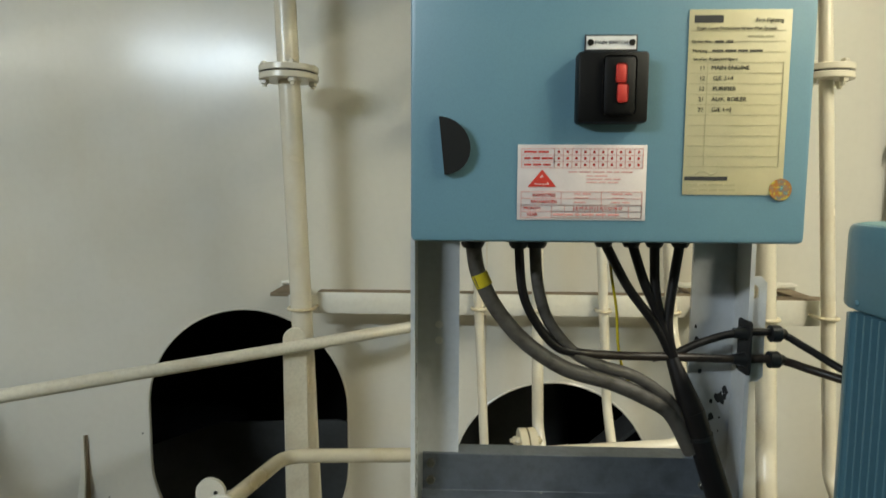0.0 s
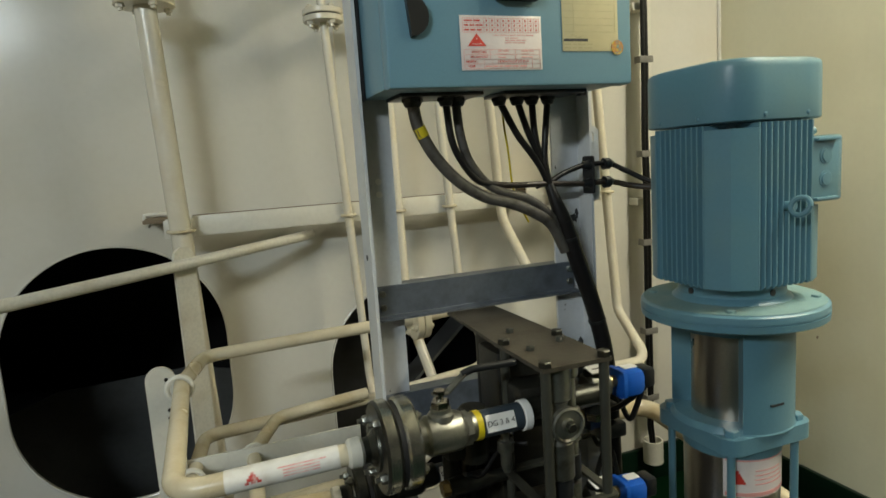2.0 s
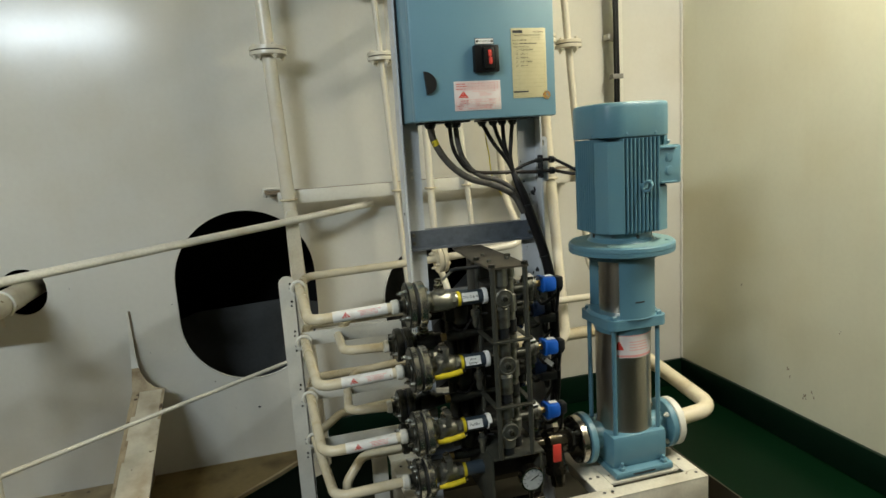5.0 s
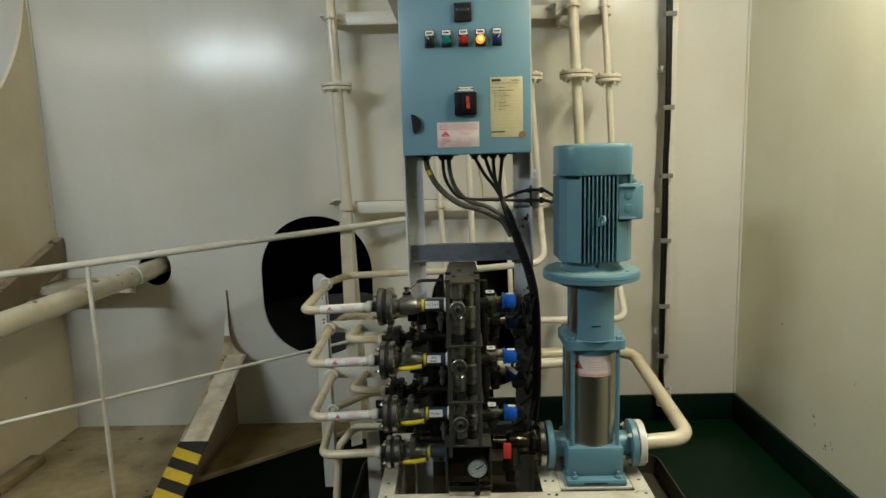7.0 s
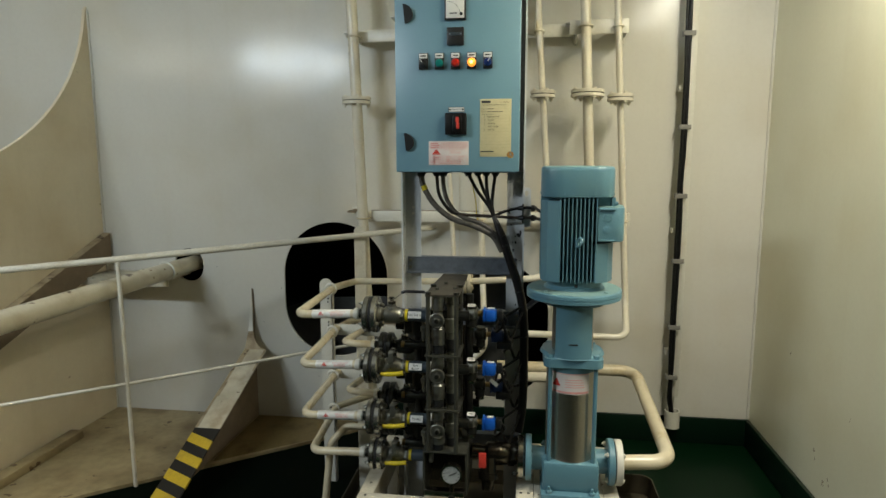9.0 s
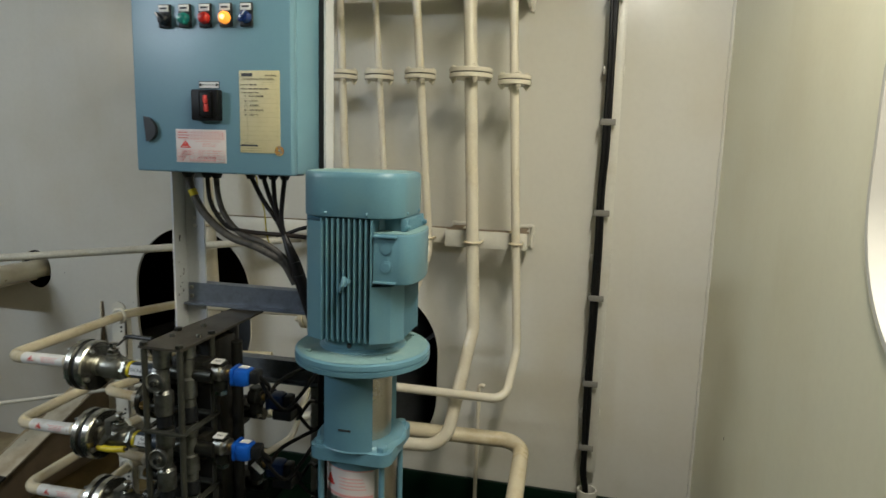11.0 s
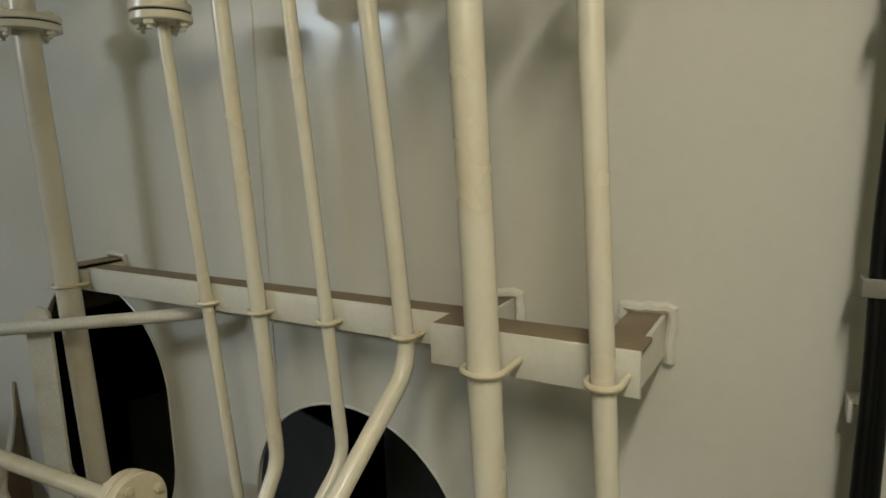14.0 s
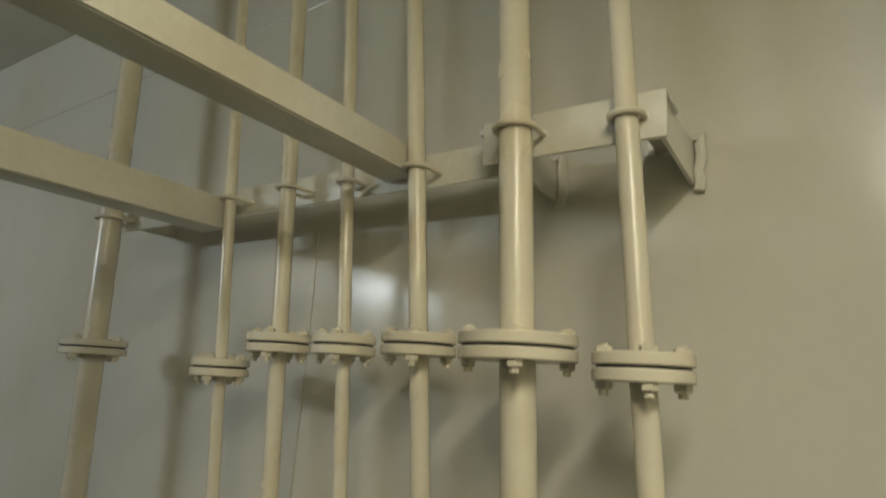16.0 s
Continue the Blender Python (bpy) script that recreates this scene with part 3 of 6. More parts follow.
part("toe_plate", prism(B(), [(-0.630, 0.60), (-0.600, 0.60), (-0.609, 0.65), (-0.616, 0.74), (-0.622, 0.86), (-0.630, 0.86), (-0.631, 0.74)], 0.0, 0.008, toe),
     M_OFFWHITE, knee, "tapered toe of the face plate")
part("dirty_corner", prism(B(), [(-0.628, 0.5), (-0.488, 0.5), (-0.532, 0.514), (-0.562, 0.537), (-0.585, 0.566), (-0.600, 0.60), (-0.630, 0.60)], 0.0, 0.008, toe), M_DIRTY, knee, "brown dirt in the corner of the bracket")
turn = math.degrees(math.atan(K_SLOPE))
m = pose(0, K_Y, K_Z, turn, 0, 0)
L_FACE = K_Z / math.sin(math.atan(K_SLOPE)) - 0.05
L_CREAM = 0.66
for a, b, lo, hi in ((-0.6285, -0.613, -L_CREAM, -0.001), (-0.613, -0.596, -0.16, -0.001), (-0.613, -0.604, -0.42, -0.30), (-0.500, -0.4875, -0.20, -0.001)):
    part("edge_dirt", box(B(), a, b, lo, hi, 0.0095, 0.0108, 0.0005, m), M_DIRTY, knee, "brown dirt along the edge")
part("face_plate", box(B(), -0.628, -0.488, -L_CREAM, 0.0, 0.0, 0.010, 0.002, m), M_KNEE, knee, "worn cream face plate")
n = 11
for k in range(n):
    y0 = -L_CREAM - 0.001 - (L_FACE - L_CREAM) * k / n
    y1 = -L_CREAM - 0.001 - (L_FACE - L_CREAM) * (k + 1) / n
    sk = -0.026
    a0, a1 = (-0.628, -0.488)
    lo = [(a0, min(y0 - sk, -L_CREAM - 0.001) if k else -L_CREAM - 0.001), (a1, y0 + sk if k else -L_CREAM - 0.001), (a1, y1 + sk), (a0, y1 - sk)]
    lo = [(a, max(min(b, -L_CREAM - 0.001), -L_FACE)) for a, b in lo]
    part("stripe", prism(B(), lo, 0.0, 0.0102, lambda a, b, h: m @ Vector((a, b, h))), M_HAZARD if k % 2 else M_HAZARD_K, knee, "yellow stripe" if k % 2 else "black stripe")

# the whole bar is brown for its shaded side
bar = prism(B(), [(2.34, 1.20), (2.34, 1.03), (1.30, 0.66), (1.06, 0.60), (1.06, 0.70), (1.3, 0.80)], 0.0, 0.05, on_x(LEFT + 0.002))
t = thing("diagonal_stiffener", (LEFT, 2.0, 0.9), "diagonal stiffener on the cream web plate, its shaded side painted brown", "stiffener")
part("bar", bar, M_DUST_SHADE, t)
top = prism(B(), [(2.34, 1.2005), (2.34, 1.205), (1.30, 0.805), (1.06, 0.705), (1.06, 0.7005), (1.30, 0.8005)], 0.0, 0.05, on_x(LEFT + 0.002))
part("dusty_top", top, M_DIRTY, t, "brown dirt along the top")
solid("floor_angle", box(B(), LEFT + 0.02, LEFT + 0.10, 1.05, 1.90, 0.022, 0.07, 0.004), M_DECK, "stained angle bar on the deck plate", "angle bar")

# ---- large pipe through the bulkhead ----
big = thing("large_pipe", (-1.02, 1.0, 1.0), "large cream painted pipe running through a hole in the bulkhead", "pipe")
part("pipe_run", tube(B(), [(-1.03, FAR_Y + 0.002, 1.008), (-1.03, 3.2, 1.008)], 0.050, 0, 24), M_PEELING, big)
rnd = random.Random(23)
bm = B()
for k in range(9):
    turn, y0, w = rnd.uniform(-0.6, 3.0), rnd.uniform(1.72, 2.24), rnd.uniform(0.004, 0.011)
    loop = [(y0 + w * rnd.uniform(0.5, 1.5) * math.cos(a), turn + w * rnd.uniform(0.5, 1) * math.sin(a) / 0.05) for a in np.linspace(0, 5.5, 8)]
    bm.faces.new([bm.verts.new((-1.03 + 0.0506 * math.cos(b), a, 1.008 + 0.0506 * math.sin(b))) for a, b in loop])
tagged(part("rust_spot", bm, M_DIRTY, big, "small rusty spots in the paint", smooth=0), kind="stuff")
bm = tube(B(), [(-1.03 + 0.056 * math.cos(a), 2.085, 1.008 + 0.056 * math.sin(a)) for a in np.linspace(-0.9, math.pi + 0.9, 20)], 0.006, 0, 8)
part("pipe_strap", bm, M_OFFWHITE, big, "painted round strap over the pipe")
shelf = box(B(), -1.60, -1.03, 2.10, WALL - 0.002, 0.947, 0.957, 0.001)
box(shelf, -1.60, -1.03, 2.10, 2.108, 0.912, 0.947)
solid("pipe_shelf", shelf, M_KNEE, "cream painted angle bracket carrying the large pipe", "bracket")


# ---- handrail ----
def on_rail(s, z):
    return Vector((0.164 - 0.864 * s, 2.06 - 0.504 * s, z))


rail = thing("handrail", on_rail(0.0, 0.0), "worn cream painted handrail with a thin middle rod and flat stanchion", "handrail")
part("top_rail", tube(B(), [(0.56, 2.30, 1.275), (0.52, 2.255, 1.272), on_rail(-0.02, 1.248), on_rail(1.2, 1.187), on_rail(3.2, 1.10)], 0.0165, 0.06, 16), M_RAIL, rail)
part("middle_rod", tube(B(), [on_rail(0.0, 0.622), on_rail(1.21, 0.553), on_rail(3.2, 0.45)], 0.0085, 0, 10), M_RAIL, rail)
part("upright_rod", tube(B(), [on_rail(1.21, 1.185), on_rail(1.205, 0.0)], 0.0105, 0, 10), M_RAIL, rail)
part("upright_rod", tube(B(), [on_rail(3.1, 1.105), on_rail(3.1, 0.0)], 0.0105, 0, 10), M_RAIL, rail)
st = oval(0, 0.615, 0.062, 1.36, 8)
st = [(a, max(b, 0.0)) for a, b in st]
d = Vector((-0.864, -0.504, 0))
q = on_rail(-0.01, 0.0)
bm = prism(B(), st, -0.006, 0.006, lambda a, b, h: q + d * a + Vector((-0.504, 0.864, 0)) * (h + 0.022) + Vector((0, 0, b)))
part("stanchion", bm, M_RAIL, rail, "flat rounded stanchion with chipped paint")

# ---- vertical pipes on the bulkhead ----
U_Z, V_Z = 1.342, 2.335


def bolt_flange(bm_all, c, axis, r, thick, gap=0.003):
    d = Vector(axis).normalized()
    for s in (-1, 1):
        lathe(bm_all, Vector(c) + d * (s * (gap / 2) if s > 0 else -(gap / 2 + thick)), d,
              [(0, r - 0.002), (0.002, r), (thick - 0.002, r), (thick, r - 0.002)], 28)
    return bm_all


def flange_bolts(thing_ob, c, axis, r, reach, n=4, size=0.009, material=M_CREAM, turn=0.4):
    d = Vector(axis).normalized()
    u, w = ring_basis(d)
    for k in range(n):
        a = turn + 2 * math.pi * k / n
        p = Vector(c) + (u * math.cos(a) + w * math.sin(a)) * r
        bm = cyl(B(), p - d * (reach + 0.017), p + d * (reach + 0.010), size * 0.55, 8)
        nut(bm, p + d * (reach - 0.001), d, size, 0.008)
        nut(bm, p - d * (reach - 0.001), -d, size, 0.0105)
        part("bolt", bm, material, thing_ob)


def wall_pipe(points, r, flange, flange_r, label, bend=0.08, n=4):
    """A painted pipe with a bolted flange pair on its upright stretch."""
    t = thing("wall_pipe", points[-1], label, "pipe", "pipes on the bulkhead")
    part("pipe_run", tube(B(), points, r, bend, 20), M_CREAM, t)
    if flange:
        part("flange", bolt_flange(B(), flange, (0, 0, 1), flange_r, 0.017, 0.004), M_CREAM, t, "painted flange pair")
        lathe_bm = lathe(B(), Vector(flange) - V(0, 0, 0.002), (0, 0, 1), [(0, flange_r - 0.006), (0.004, flange_r - 0.006)], 28)
        part("gasket", lathe_bm, M_RUBBER_SHADE, t, "dark gasket line")
        flange_bolts(t, flange, (0, 0, 1), flange_r - 0.016, 0.020, n, 0.0118)
    return t


# one line: x, y at the upper flange and at the lower clamp
LINES = {1: (0.139, 2.160, 0.160, 2.168, 0.0302, 0.081, 1.993), 2: (0.641, 2.170, 0.672, 2.192, 0.0135, 0.062, 1.958),
         3: (0.824, 2.162, 0.841, 2.186, 0.0170, 0.066, 2.011), 4: (0.985, 2.176, 1.029, 2.185, 0.0135, 0.062, 2.011),
         5: (1.168, 2.164, 1.217, 2.176, 0.0170, 0.066, 2.013), 6: (1.397, 2.082, 1.430, 2.068, 0.0260, 0.086, 2.006),
         7: (1.567, 2.106, 1.604, 2.088, 0.0175, 0.066, 1.984)}


def at_z(k, z):
    x0, y0, x1, y1, r, fr, fz = LINES[k]
    s = (fz - z) / (fz - U_Z)
    return Vector((x0 + (x1 - x0) * s, y0 + (y1 - y0) * s, z))


def up(k):
    return [at_z(k, TOP)]


def line_pipe(k, rest, label, bend=0.08):
    r, fr, fz = LINES[k][4:]
    wall_pipe(up(k) + rest, r, at_z(k, fz), fr, label, bend)


line_pipe(1, [at_z(1, 0.0)], "stout cream painted pipe with a flange, standing before the manhole")
line_pipe(2, [at_z(2, 0.76), (0.695, 1.93, 0.46), (0.60, 1.88, 0.40)], "thin cream painted pipe with a small flange")
line_pipe(3, [at_z(3, 0.985), (0.885, 1.93, 0.66), (0.78, 1.92, 0.57), (0.60, 1.92, 0.56)], "cream painted pipe kinked below its clamp")
line_pipe(4, [at_z(4, 1.05), (1.035, 1.93, 0.835), (0.62, 1.93, 0.80)], "thin cream painted pipe bent away below")
line_pipe(5, [at_z(5, 1.275), (1.205, 1.90, 1.06), (0.79, 1.89, 1.033)], "cream painted pipe bent in a slant towards a flange", 0.09)
line_pipe(6, [at_z(6, 0.98), (1.385, 1.865, 0.545), (0.95, 1.83, 0.54)], "thick cream painted pipe bent under the clamps", 0.10)
line_pipe(7, [at_z(7, 0.90), (1.612, 1.885, 0.760), (0.95, 1.87, 0.768)], "cream painted pipe turning behind the pump", 0.06)


def u_bolt(c, r, back):
    """A round clamp in front of an upright pipe, its ends going back to the angle bar."""
    x, y, z = c
    w = r + 0.006
    pts = [(x - w, back, z)] + [(x - w * math.cos(a), y - w * math.sin(a), z) for a in np.linspace(0, math.pi, 13)] + [(x + w, back, z)]
    return tube(B(), pts, 0.0052, 0, 8)


def pipe_support(z0, z1, name, label, low):
    """Angle bar carried by brackets off the bulkhead, with a clamp for each pipe."""
    t = thing(name, (0.9, WALL, z0), label, "pipe support", "pipe supports")
    ya, xe = 2.205, 1.645 if low else 1.600
    ledge = M_DUST_SHADE if low else M_OFFWHITE
    note = "dusty upper ledge" if low else ""
    part("angle_bar", box(B(), 0.195, 1.32, ya, ya + 0.007, z0, z1, 0.0015), M_OFFWHITE, t)
    part("angle_bar_ledge", box(B(), 0.195, 1.32, ya + 0.007, ya + 0.06, z1 - 0.007, z1, 0.001), ledge, t, note)
    part("end_bar", box(B(), 1.30, xe, ya - 0.075, ya - 0.067, z0 - 0.004, z1 + 0.004, 0.002), M_OFFWHITE, t, "stepped end of the angle bar")
    part("end_bar_ledge", box(B(), 1.30, xe, ya - 0.067, ya + 0.004, z1 - 0.004, z1 + 0.004, 0.001), ledge, t, note)
    # the far bracket: a short angle whose end is welded all round to the bulkhead
    part("bracket_arm", box(B(), 0.118, 0.126, ya, WALL - 0.001, z0 + 0.012, z1 - 0.004, 0.001), M_OFFWHITE, t)
    part("bracket_front", box(B(), 0.112, 0.200, ya - 0.001, ya + 0.006, z0, z1 - 0.008, 0.001), M_OFFWHITE, t)
    part("bracket_ledge", box(B(), 0.056, 0.126, ya + 0.004, WALL - 0.001, z1 - 0.014, z1 - 0.003, 0.001), ledge, t, note)
    y = WALL - 0.005
    weld([(0.128, y, z1 - 0.026), (0.132, y, z1 + 0.004), (0.052, y, z1 + 0.005), (0.046, y, z1 - 0.018), (0.060, y, z1 - 0.028)], 0.0075, "weld_bead", t, M_OFFWHITE)
    for x in (1.352 if low else 1.335, xe - 0.013):
        y = ya - 0.067
        part("bracket_arm", prism(B(), [(y, z1), (WALL - 0.001, z1), (WALL - 0.001, z0 - 0.01), (y, z0)], 0, 0.007, on_x(x)), M_OFFWHITE, t)
        part("bracket_ledge", box(B(), x - 0.055, x, y + 0.012, WALL - 0.001, z1 - 0.007, z1 + 0.002, 0.001), ledge, t)
        far, near = x - 0.066, x + 0.018
        weld([(far, WALL - 0.006, z1 - 0.012), (far, WALL - 0.006, z1 + 0.008), (near, WALL - 0.006, z1 + 0.010),
              (near, WALL - 0.006, z1 - 0.02), (near - 0.004, WALL - 0.006, z0 - 0.022)], 0.0105, "weld_bead", t, M_OFFWHITE)
    for k in LINES:
        z = z0 + (z1 - z0) * (0.35 if k < 6 else 0.45)
        c = at_z(k, z)
        part("pipe_clamp", u_bolt(c, LINES[k][4], ya + 0.012 if k < 6 else ya - 0.06), M_BRANCH if low else M_CREAM, t, "round pipe clamp")
    return t


pipe_support(1.312, 1.374, "pipe_support_low", "cream painted angle bar with round clamps across the pipes", True)
pipe_support(2.316, 2.382, "pipe_support_high", "upper cream painted angle bar with round clamps across the pipes", False)

stub = tube(B(), [(1.452, 2.25, 0.02), (1.452, 2.25, 0.655), (1.462, 2.25, 0.668), (1.476, 2.25, 0.662)], 0.0095, 0.012, 12)
solid("vent_stub", stub, M_CREAM, "thin cream painted standing tube with a hooked top by the bulkhead", "pipe")

# ---- cable run ----
ladder = thing("cable_ladder", (1.935, WALL, 0.3), "narrow painted cable ladder with black cables, on the bulkhead", "cable ladder")
part("ladder_bar", box(B(), 1.945, 1.985, 2.295, 2.301, 0.30, TOP, 0.001), M_OFFWHITE, ladder)
rnd = random.Random(4)
for dx, r in ((-0.012, 0.0088), (0.004, 0.0096), (-0.003, 0.0080)):
    pts = [(1.935 + dx + rnd.uniform(-0.004, 0.004), 2.277 - 0.3 * abs(dx), z) for z in np.arange(TOP, 0.35, -0.19)]
    pts += [(1.935 + dx * 0.8, 2.28, 0.30), (1.948 + dx * 0.6, 2.287, 0.22), (1.952 + dx * 0.5, 2.290, 0.15)]
    part("cable", tube(B(), smooth_line(pts, 4), r, 0, 10), M_DARKCABLE, ladder)
for z in (3.05, 2.72, 2.33, 1.839, 1.466, 1.102, 0.721, 0.426):
    bm = box(B(), 1.905, 1.968, 2.262, 2.268, z - 0.013, z + 0.013, 0.002)
    box(bm, 1.905, 1.911, 2.268, 2.300, z - 0.013, z + 0.013)
    part("cable_clip", bm, M_CLIP, ladder, "grey metal cable clip")
for z in (2.70, 2.05, 1.27, 0.56):
    part("ladder_foot", box(B(), 1.905, 1.99, 2.302, WALL - 0.001, z - 0.015, z + 0.015, 0.001), M_OFFWHITE, ladder)
cup = lathe(B(), (1.955, 2.294, 0.118), (0, 0, 1), [(0, 0.0), (0, 0.043), (0.10, 0.043), (0.10, 0.036), (0.02, 0.036), (0.02, 0.0)], 24)
solid("cable_spool", cup, M_OFFWHITE, "short off-white open sleeve on the coaming that takes the cables", "pipe sleeve")

# ---- control cabinet ----
CX0, CX1, CY, CYB, CZ0, CZ1 = 0.560, 1.060, 1.215, 1.416, 1.615, 2.36
cab = thing("control_cabinet", (0.81, 1.42, CZ0), "teal painted steel control cabinet on two uprights, door closed", "electrical cabinet")
part("body", box(B(), CX0 + 0.002, CX1 - 0.002, CY + 0.043, CYB, CZ0 + 0.003, CZ1, 0.006), M_TEAL, cab)
part("door", box(B(), CX0, CX1, CY, CY + 0.038, CZ0, CZ1, 0.007), M_TEAL, cab, "plain teal door")
part("door_seal", box(B(), CX0 + 0.006, CX1 - 0.006, CY + 0.037, CY + 0.045, CZ0 + 0.006, CZ1 - 0.006), M_RUBBER_SHADE, cab)
# added black strips that paint the shade in the gaps beside the cabinet
for x0, x1, y0 in ((0.5525, CX0 + 0.001, 1.388), (CX1 - 0.001, 1.0765, 1.400)):
    part("mounting_rail", box(B(), x0, x1, y0, 1.417, CZ0, CZ1, 0.001), M_RUBBER_SHADE, cab, "added black strip for the shaded gap between cabinet and upright")
for z in (1.737, 2.235):
    half = [(0.0, -0.036)] + [(0.038 * math.cos(a), 0.036 * math.sin(a)) for a in np.linspace(-1.45, 1.45, 14)] + [(0.0, 0.036)]
    bm = prism(B(), [(0.600 + a * 0.95 + b * -0.10, z + b) for a, b in half], 0.0, 0.012, on_y(CY))
    part("lock", bm, M_BLACK, cab, "black half-round door lock")
# main switch
part("main_switch", box(B(), 0.765, 0.850, CY - 0.026, CY - 0.0005, 1.764, 1.849, 0.004), M_SWITCH, cab, "black main switch with a red mark")
part("switch_knob", box(B(), 0.794, 0.834, CY - 0.032, CY - 0.025, 1.772, 1.843, 0.006), M_SWITCH, cab)
for z0, z1, x in ((1.787, 1.8095, 0.8105), (1.8105, 1.833, 0.8085)):
    part("switch_mark", box(B(), x, x + 0.013, CY - 0.0338, CY - 0.031, z0, z1, 0.003), M_RED, cab, "red mark on the switch")
part("nameplate", box(B(), 0.776, 0.841, CY - 0.002, CY - 0.0002, 1.8535, 1.8735, 0.0005), M_INK, cab, "small black-edged nameplate")
part("nameplate_face", box(B(), 0.778, 0.839, CY - 0.0028, CY - 0.0019, 1.8555, 1.8715), M_WHITE, cab)
lettering("MAIN SWITCH", 0.0062, pose(0.8085, CY - 0.0032, 1.8635, 90, 0, 0), M_INK, cab)
for x in (0.783, 0.834):
    part("rivet", cyl(B(), (x, CY - 0.0042, 1.8635), (x, CY - 0.002, 1.8635), 0.0040, 10), M_DULL, cab)
# buttons with name tags
for x, mat_, what in ((0.677, M_BLACK, "black selector switch"), (0.741, M_LAMP_GREEN, "green lamp"), (0.805, M_LAMP_RED, "red lamp"),
                      (0.869, M_AMBER, "lit amber lamp"), (0.932, M_LAMP_BLUE, "blue selector switch")):
    z = 2.043
    b = part("button_unit", box(B(), x - 0.019, x + 0.019, CY - 0.010, CY - 0.0005, z - 0.024, z + 0.040, 0.003), M_BLACK, cab, what)
    part("name_tag", box(B(), x - 0.016, x + 0.016, CY - 0.0125, CY - 0.0095, z + 0.019, z + 0.037, 0.001), M_WHITE, b)
    part("tag_print", box(B(), x - 0.011, x + 0.011, CY - 0.0130, CY - 0.0124, z + 0.0255, z + 0.0305), M_INK, b)
    bm = lathe(B(), (x, CY - 0.009, z), (0, -1, 0), [(0, 0.017), (0.010, 0.0165), (0.016, 0.012), (0.018, 0.0)], 20)
    part("lens", bm, mat_, b)
    if "selector" in what:
        part("pointer", box(B(), -0.004, 0.004, -0.012, 0.0, -0.017, 0.017, 0.002, pose(x, CY - 0.022, z, 0, -40 if x < 0.8 else 40, 0)), mat_, b)
        part("pointer_line", box(B(), -0.0013, 0.0013, -0.0125, -0.0115, 0.002, 0.017, 0, pose(x, CY - 0.022, z, 0, -40 if x < 0.8 else 40, 0)), M_WHITE, b)
    if "amber" in what:
        part("glow_core", lathe(B(), (x, CY - 0.020, z), (0, -1, 0), [(0, 0.009), (0.0075, 0.006), (0.0085, 0.0)], 14), M_AMBERCORE, b)
# counter and meter
part("hour_counter", box(B(), 0.771, 0.838, CY - 0.012, CY - 0.0005, 2.110, 2.178, 0.003), M_BLACK, cab, "square black counter")
part("counter_window", box(B(), 0.779, 0.830, CY - 0.0135, CY - 0.0118, 2.146, 2.158, 0.0005), M_SLEEVE, cab)
for x in (0.783, 0.826):
    part("counter_mark", box(B(), x - 0.003, x + 0.003, CY - 0.0140, CY - 0.0134, 2.149, 2.155), M_GALV, cab)
meter = part("ammeter", box(B(), 0.762, 0.846, CY - 0.014, CY - 0.0005, 2.205, 2.291, 0.003), M_BLACK, cab, "square ammeter with a white dial")
part("dial", box(B(), 0.768, 0.840, CY - 0.0155, CY - 0.0138, 2.211, 2.285, 0.001), M_WHITE, meter)
part("dial_print", box(B(), 0.782, 0.812, CY - 0.0160, CY - 0.0154, 2.227, 2.231), M_INK, meter)
part("dial_screw", cyl(B(), (0.828, CY - 0.019, 2.226), (0.828, CY - 0.0154, 2.226), 0.006, 12), M_BLACK, meter)
arc = [(0.770 + 0.055 * math.cos(a), CY - 0.0158, 2.222 + 0.052 * math.sin(a)) for a in np.linspace(0.1, 1.5, 12)]
part("dial_scale", tube(B(), arc, 0.0006, 0, 4), M_INK, meter)
# gland plate
for x0, x1 in ((0.605, 0.775), (0.820, 1.010)):
    part("gland_plate", box(B(), x0, x1, 1.30, 1.40, CZ0 - 0.004, CZ0 + 0.003, 0.001), M_BLACK, cab)


def sign_bars(parent, x0, x1, z0, z1, y, rows, material, seed, indent=0.0):
    """Lines of print that cannot be read, as plain bars."""
    rnd = random.Random(seed)
    bm = B()
    for k in range(rows):
        z = z1 - (z1 - z0) * (k + 0.5) / rows
        h = (z1 - z0) / rows * 0.32
        x = x0 + indent * rnd.random()
        end = x1 - (x1 - x0) * 0.35 * rnd.random() ** 2
        while x < end - 0.004:
            w = min(rnd.uniform(0.006, 0.020), end - x)
            box(bm, x, x + w, y - 0.0004, y, z - h / 2, z + h / 2)
            x += w + 0.0025
    tagged(part("print", bm, material, parent, smooth=0), kind="stuff")


red = thing("warning_label", (0.776, CY, 1.692), "white and red printed warning label stuck on the cabinet door", "label")
part("sheet", box(B(), 0.696, 0.858, CY - 0.0016, CY - 0.0002, 1.644, 1.739, 0.0004), M_LABEL, red)
y = CY - 0.0018


def frame_lines(parent, x0, x1, z0, z1, cols, rows, material, t=0.0006):
    """Ruled lines of a printed table."""
    bm = B()
    for k in range(rows + 1):
        z = z0 + (z1 - z0) * k / rows
        box(bm, x0, x1, y - 0.0004, y, z - t / 2, z + t / 2)
    for k in range(cols + 1):
        x = x0 + (x1 - x0) * k / cols
        box(bm, x - t / 2, x + t / 2, y - 0.0004, y, z0, z1)
    tagged(part("table_lines", bm, material, parent, smooth=0), kind="stuff")


frame_lines(red, 0.742, 0.853, 1.710, 1.734, 10, 3, M_PINK)
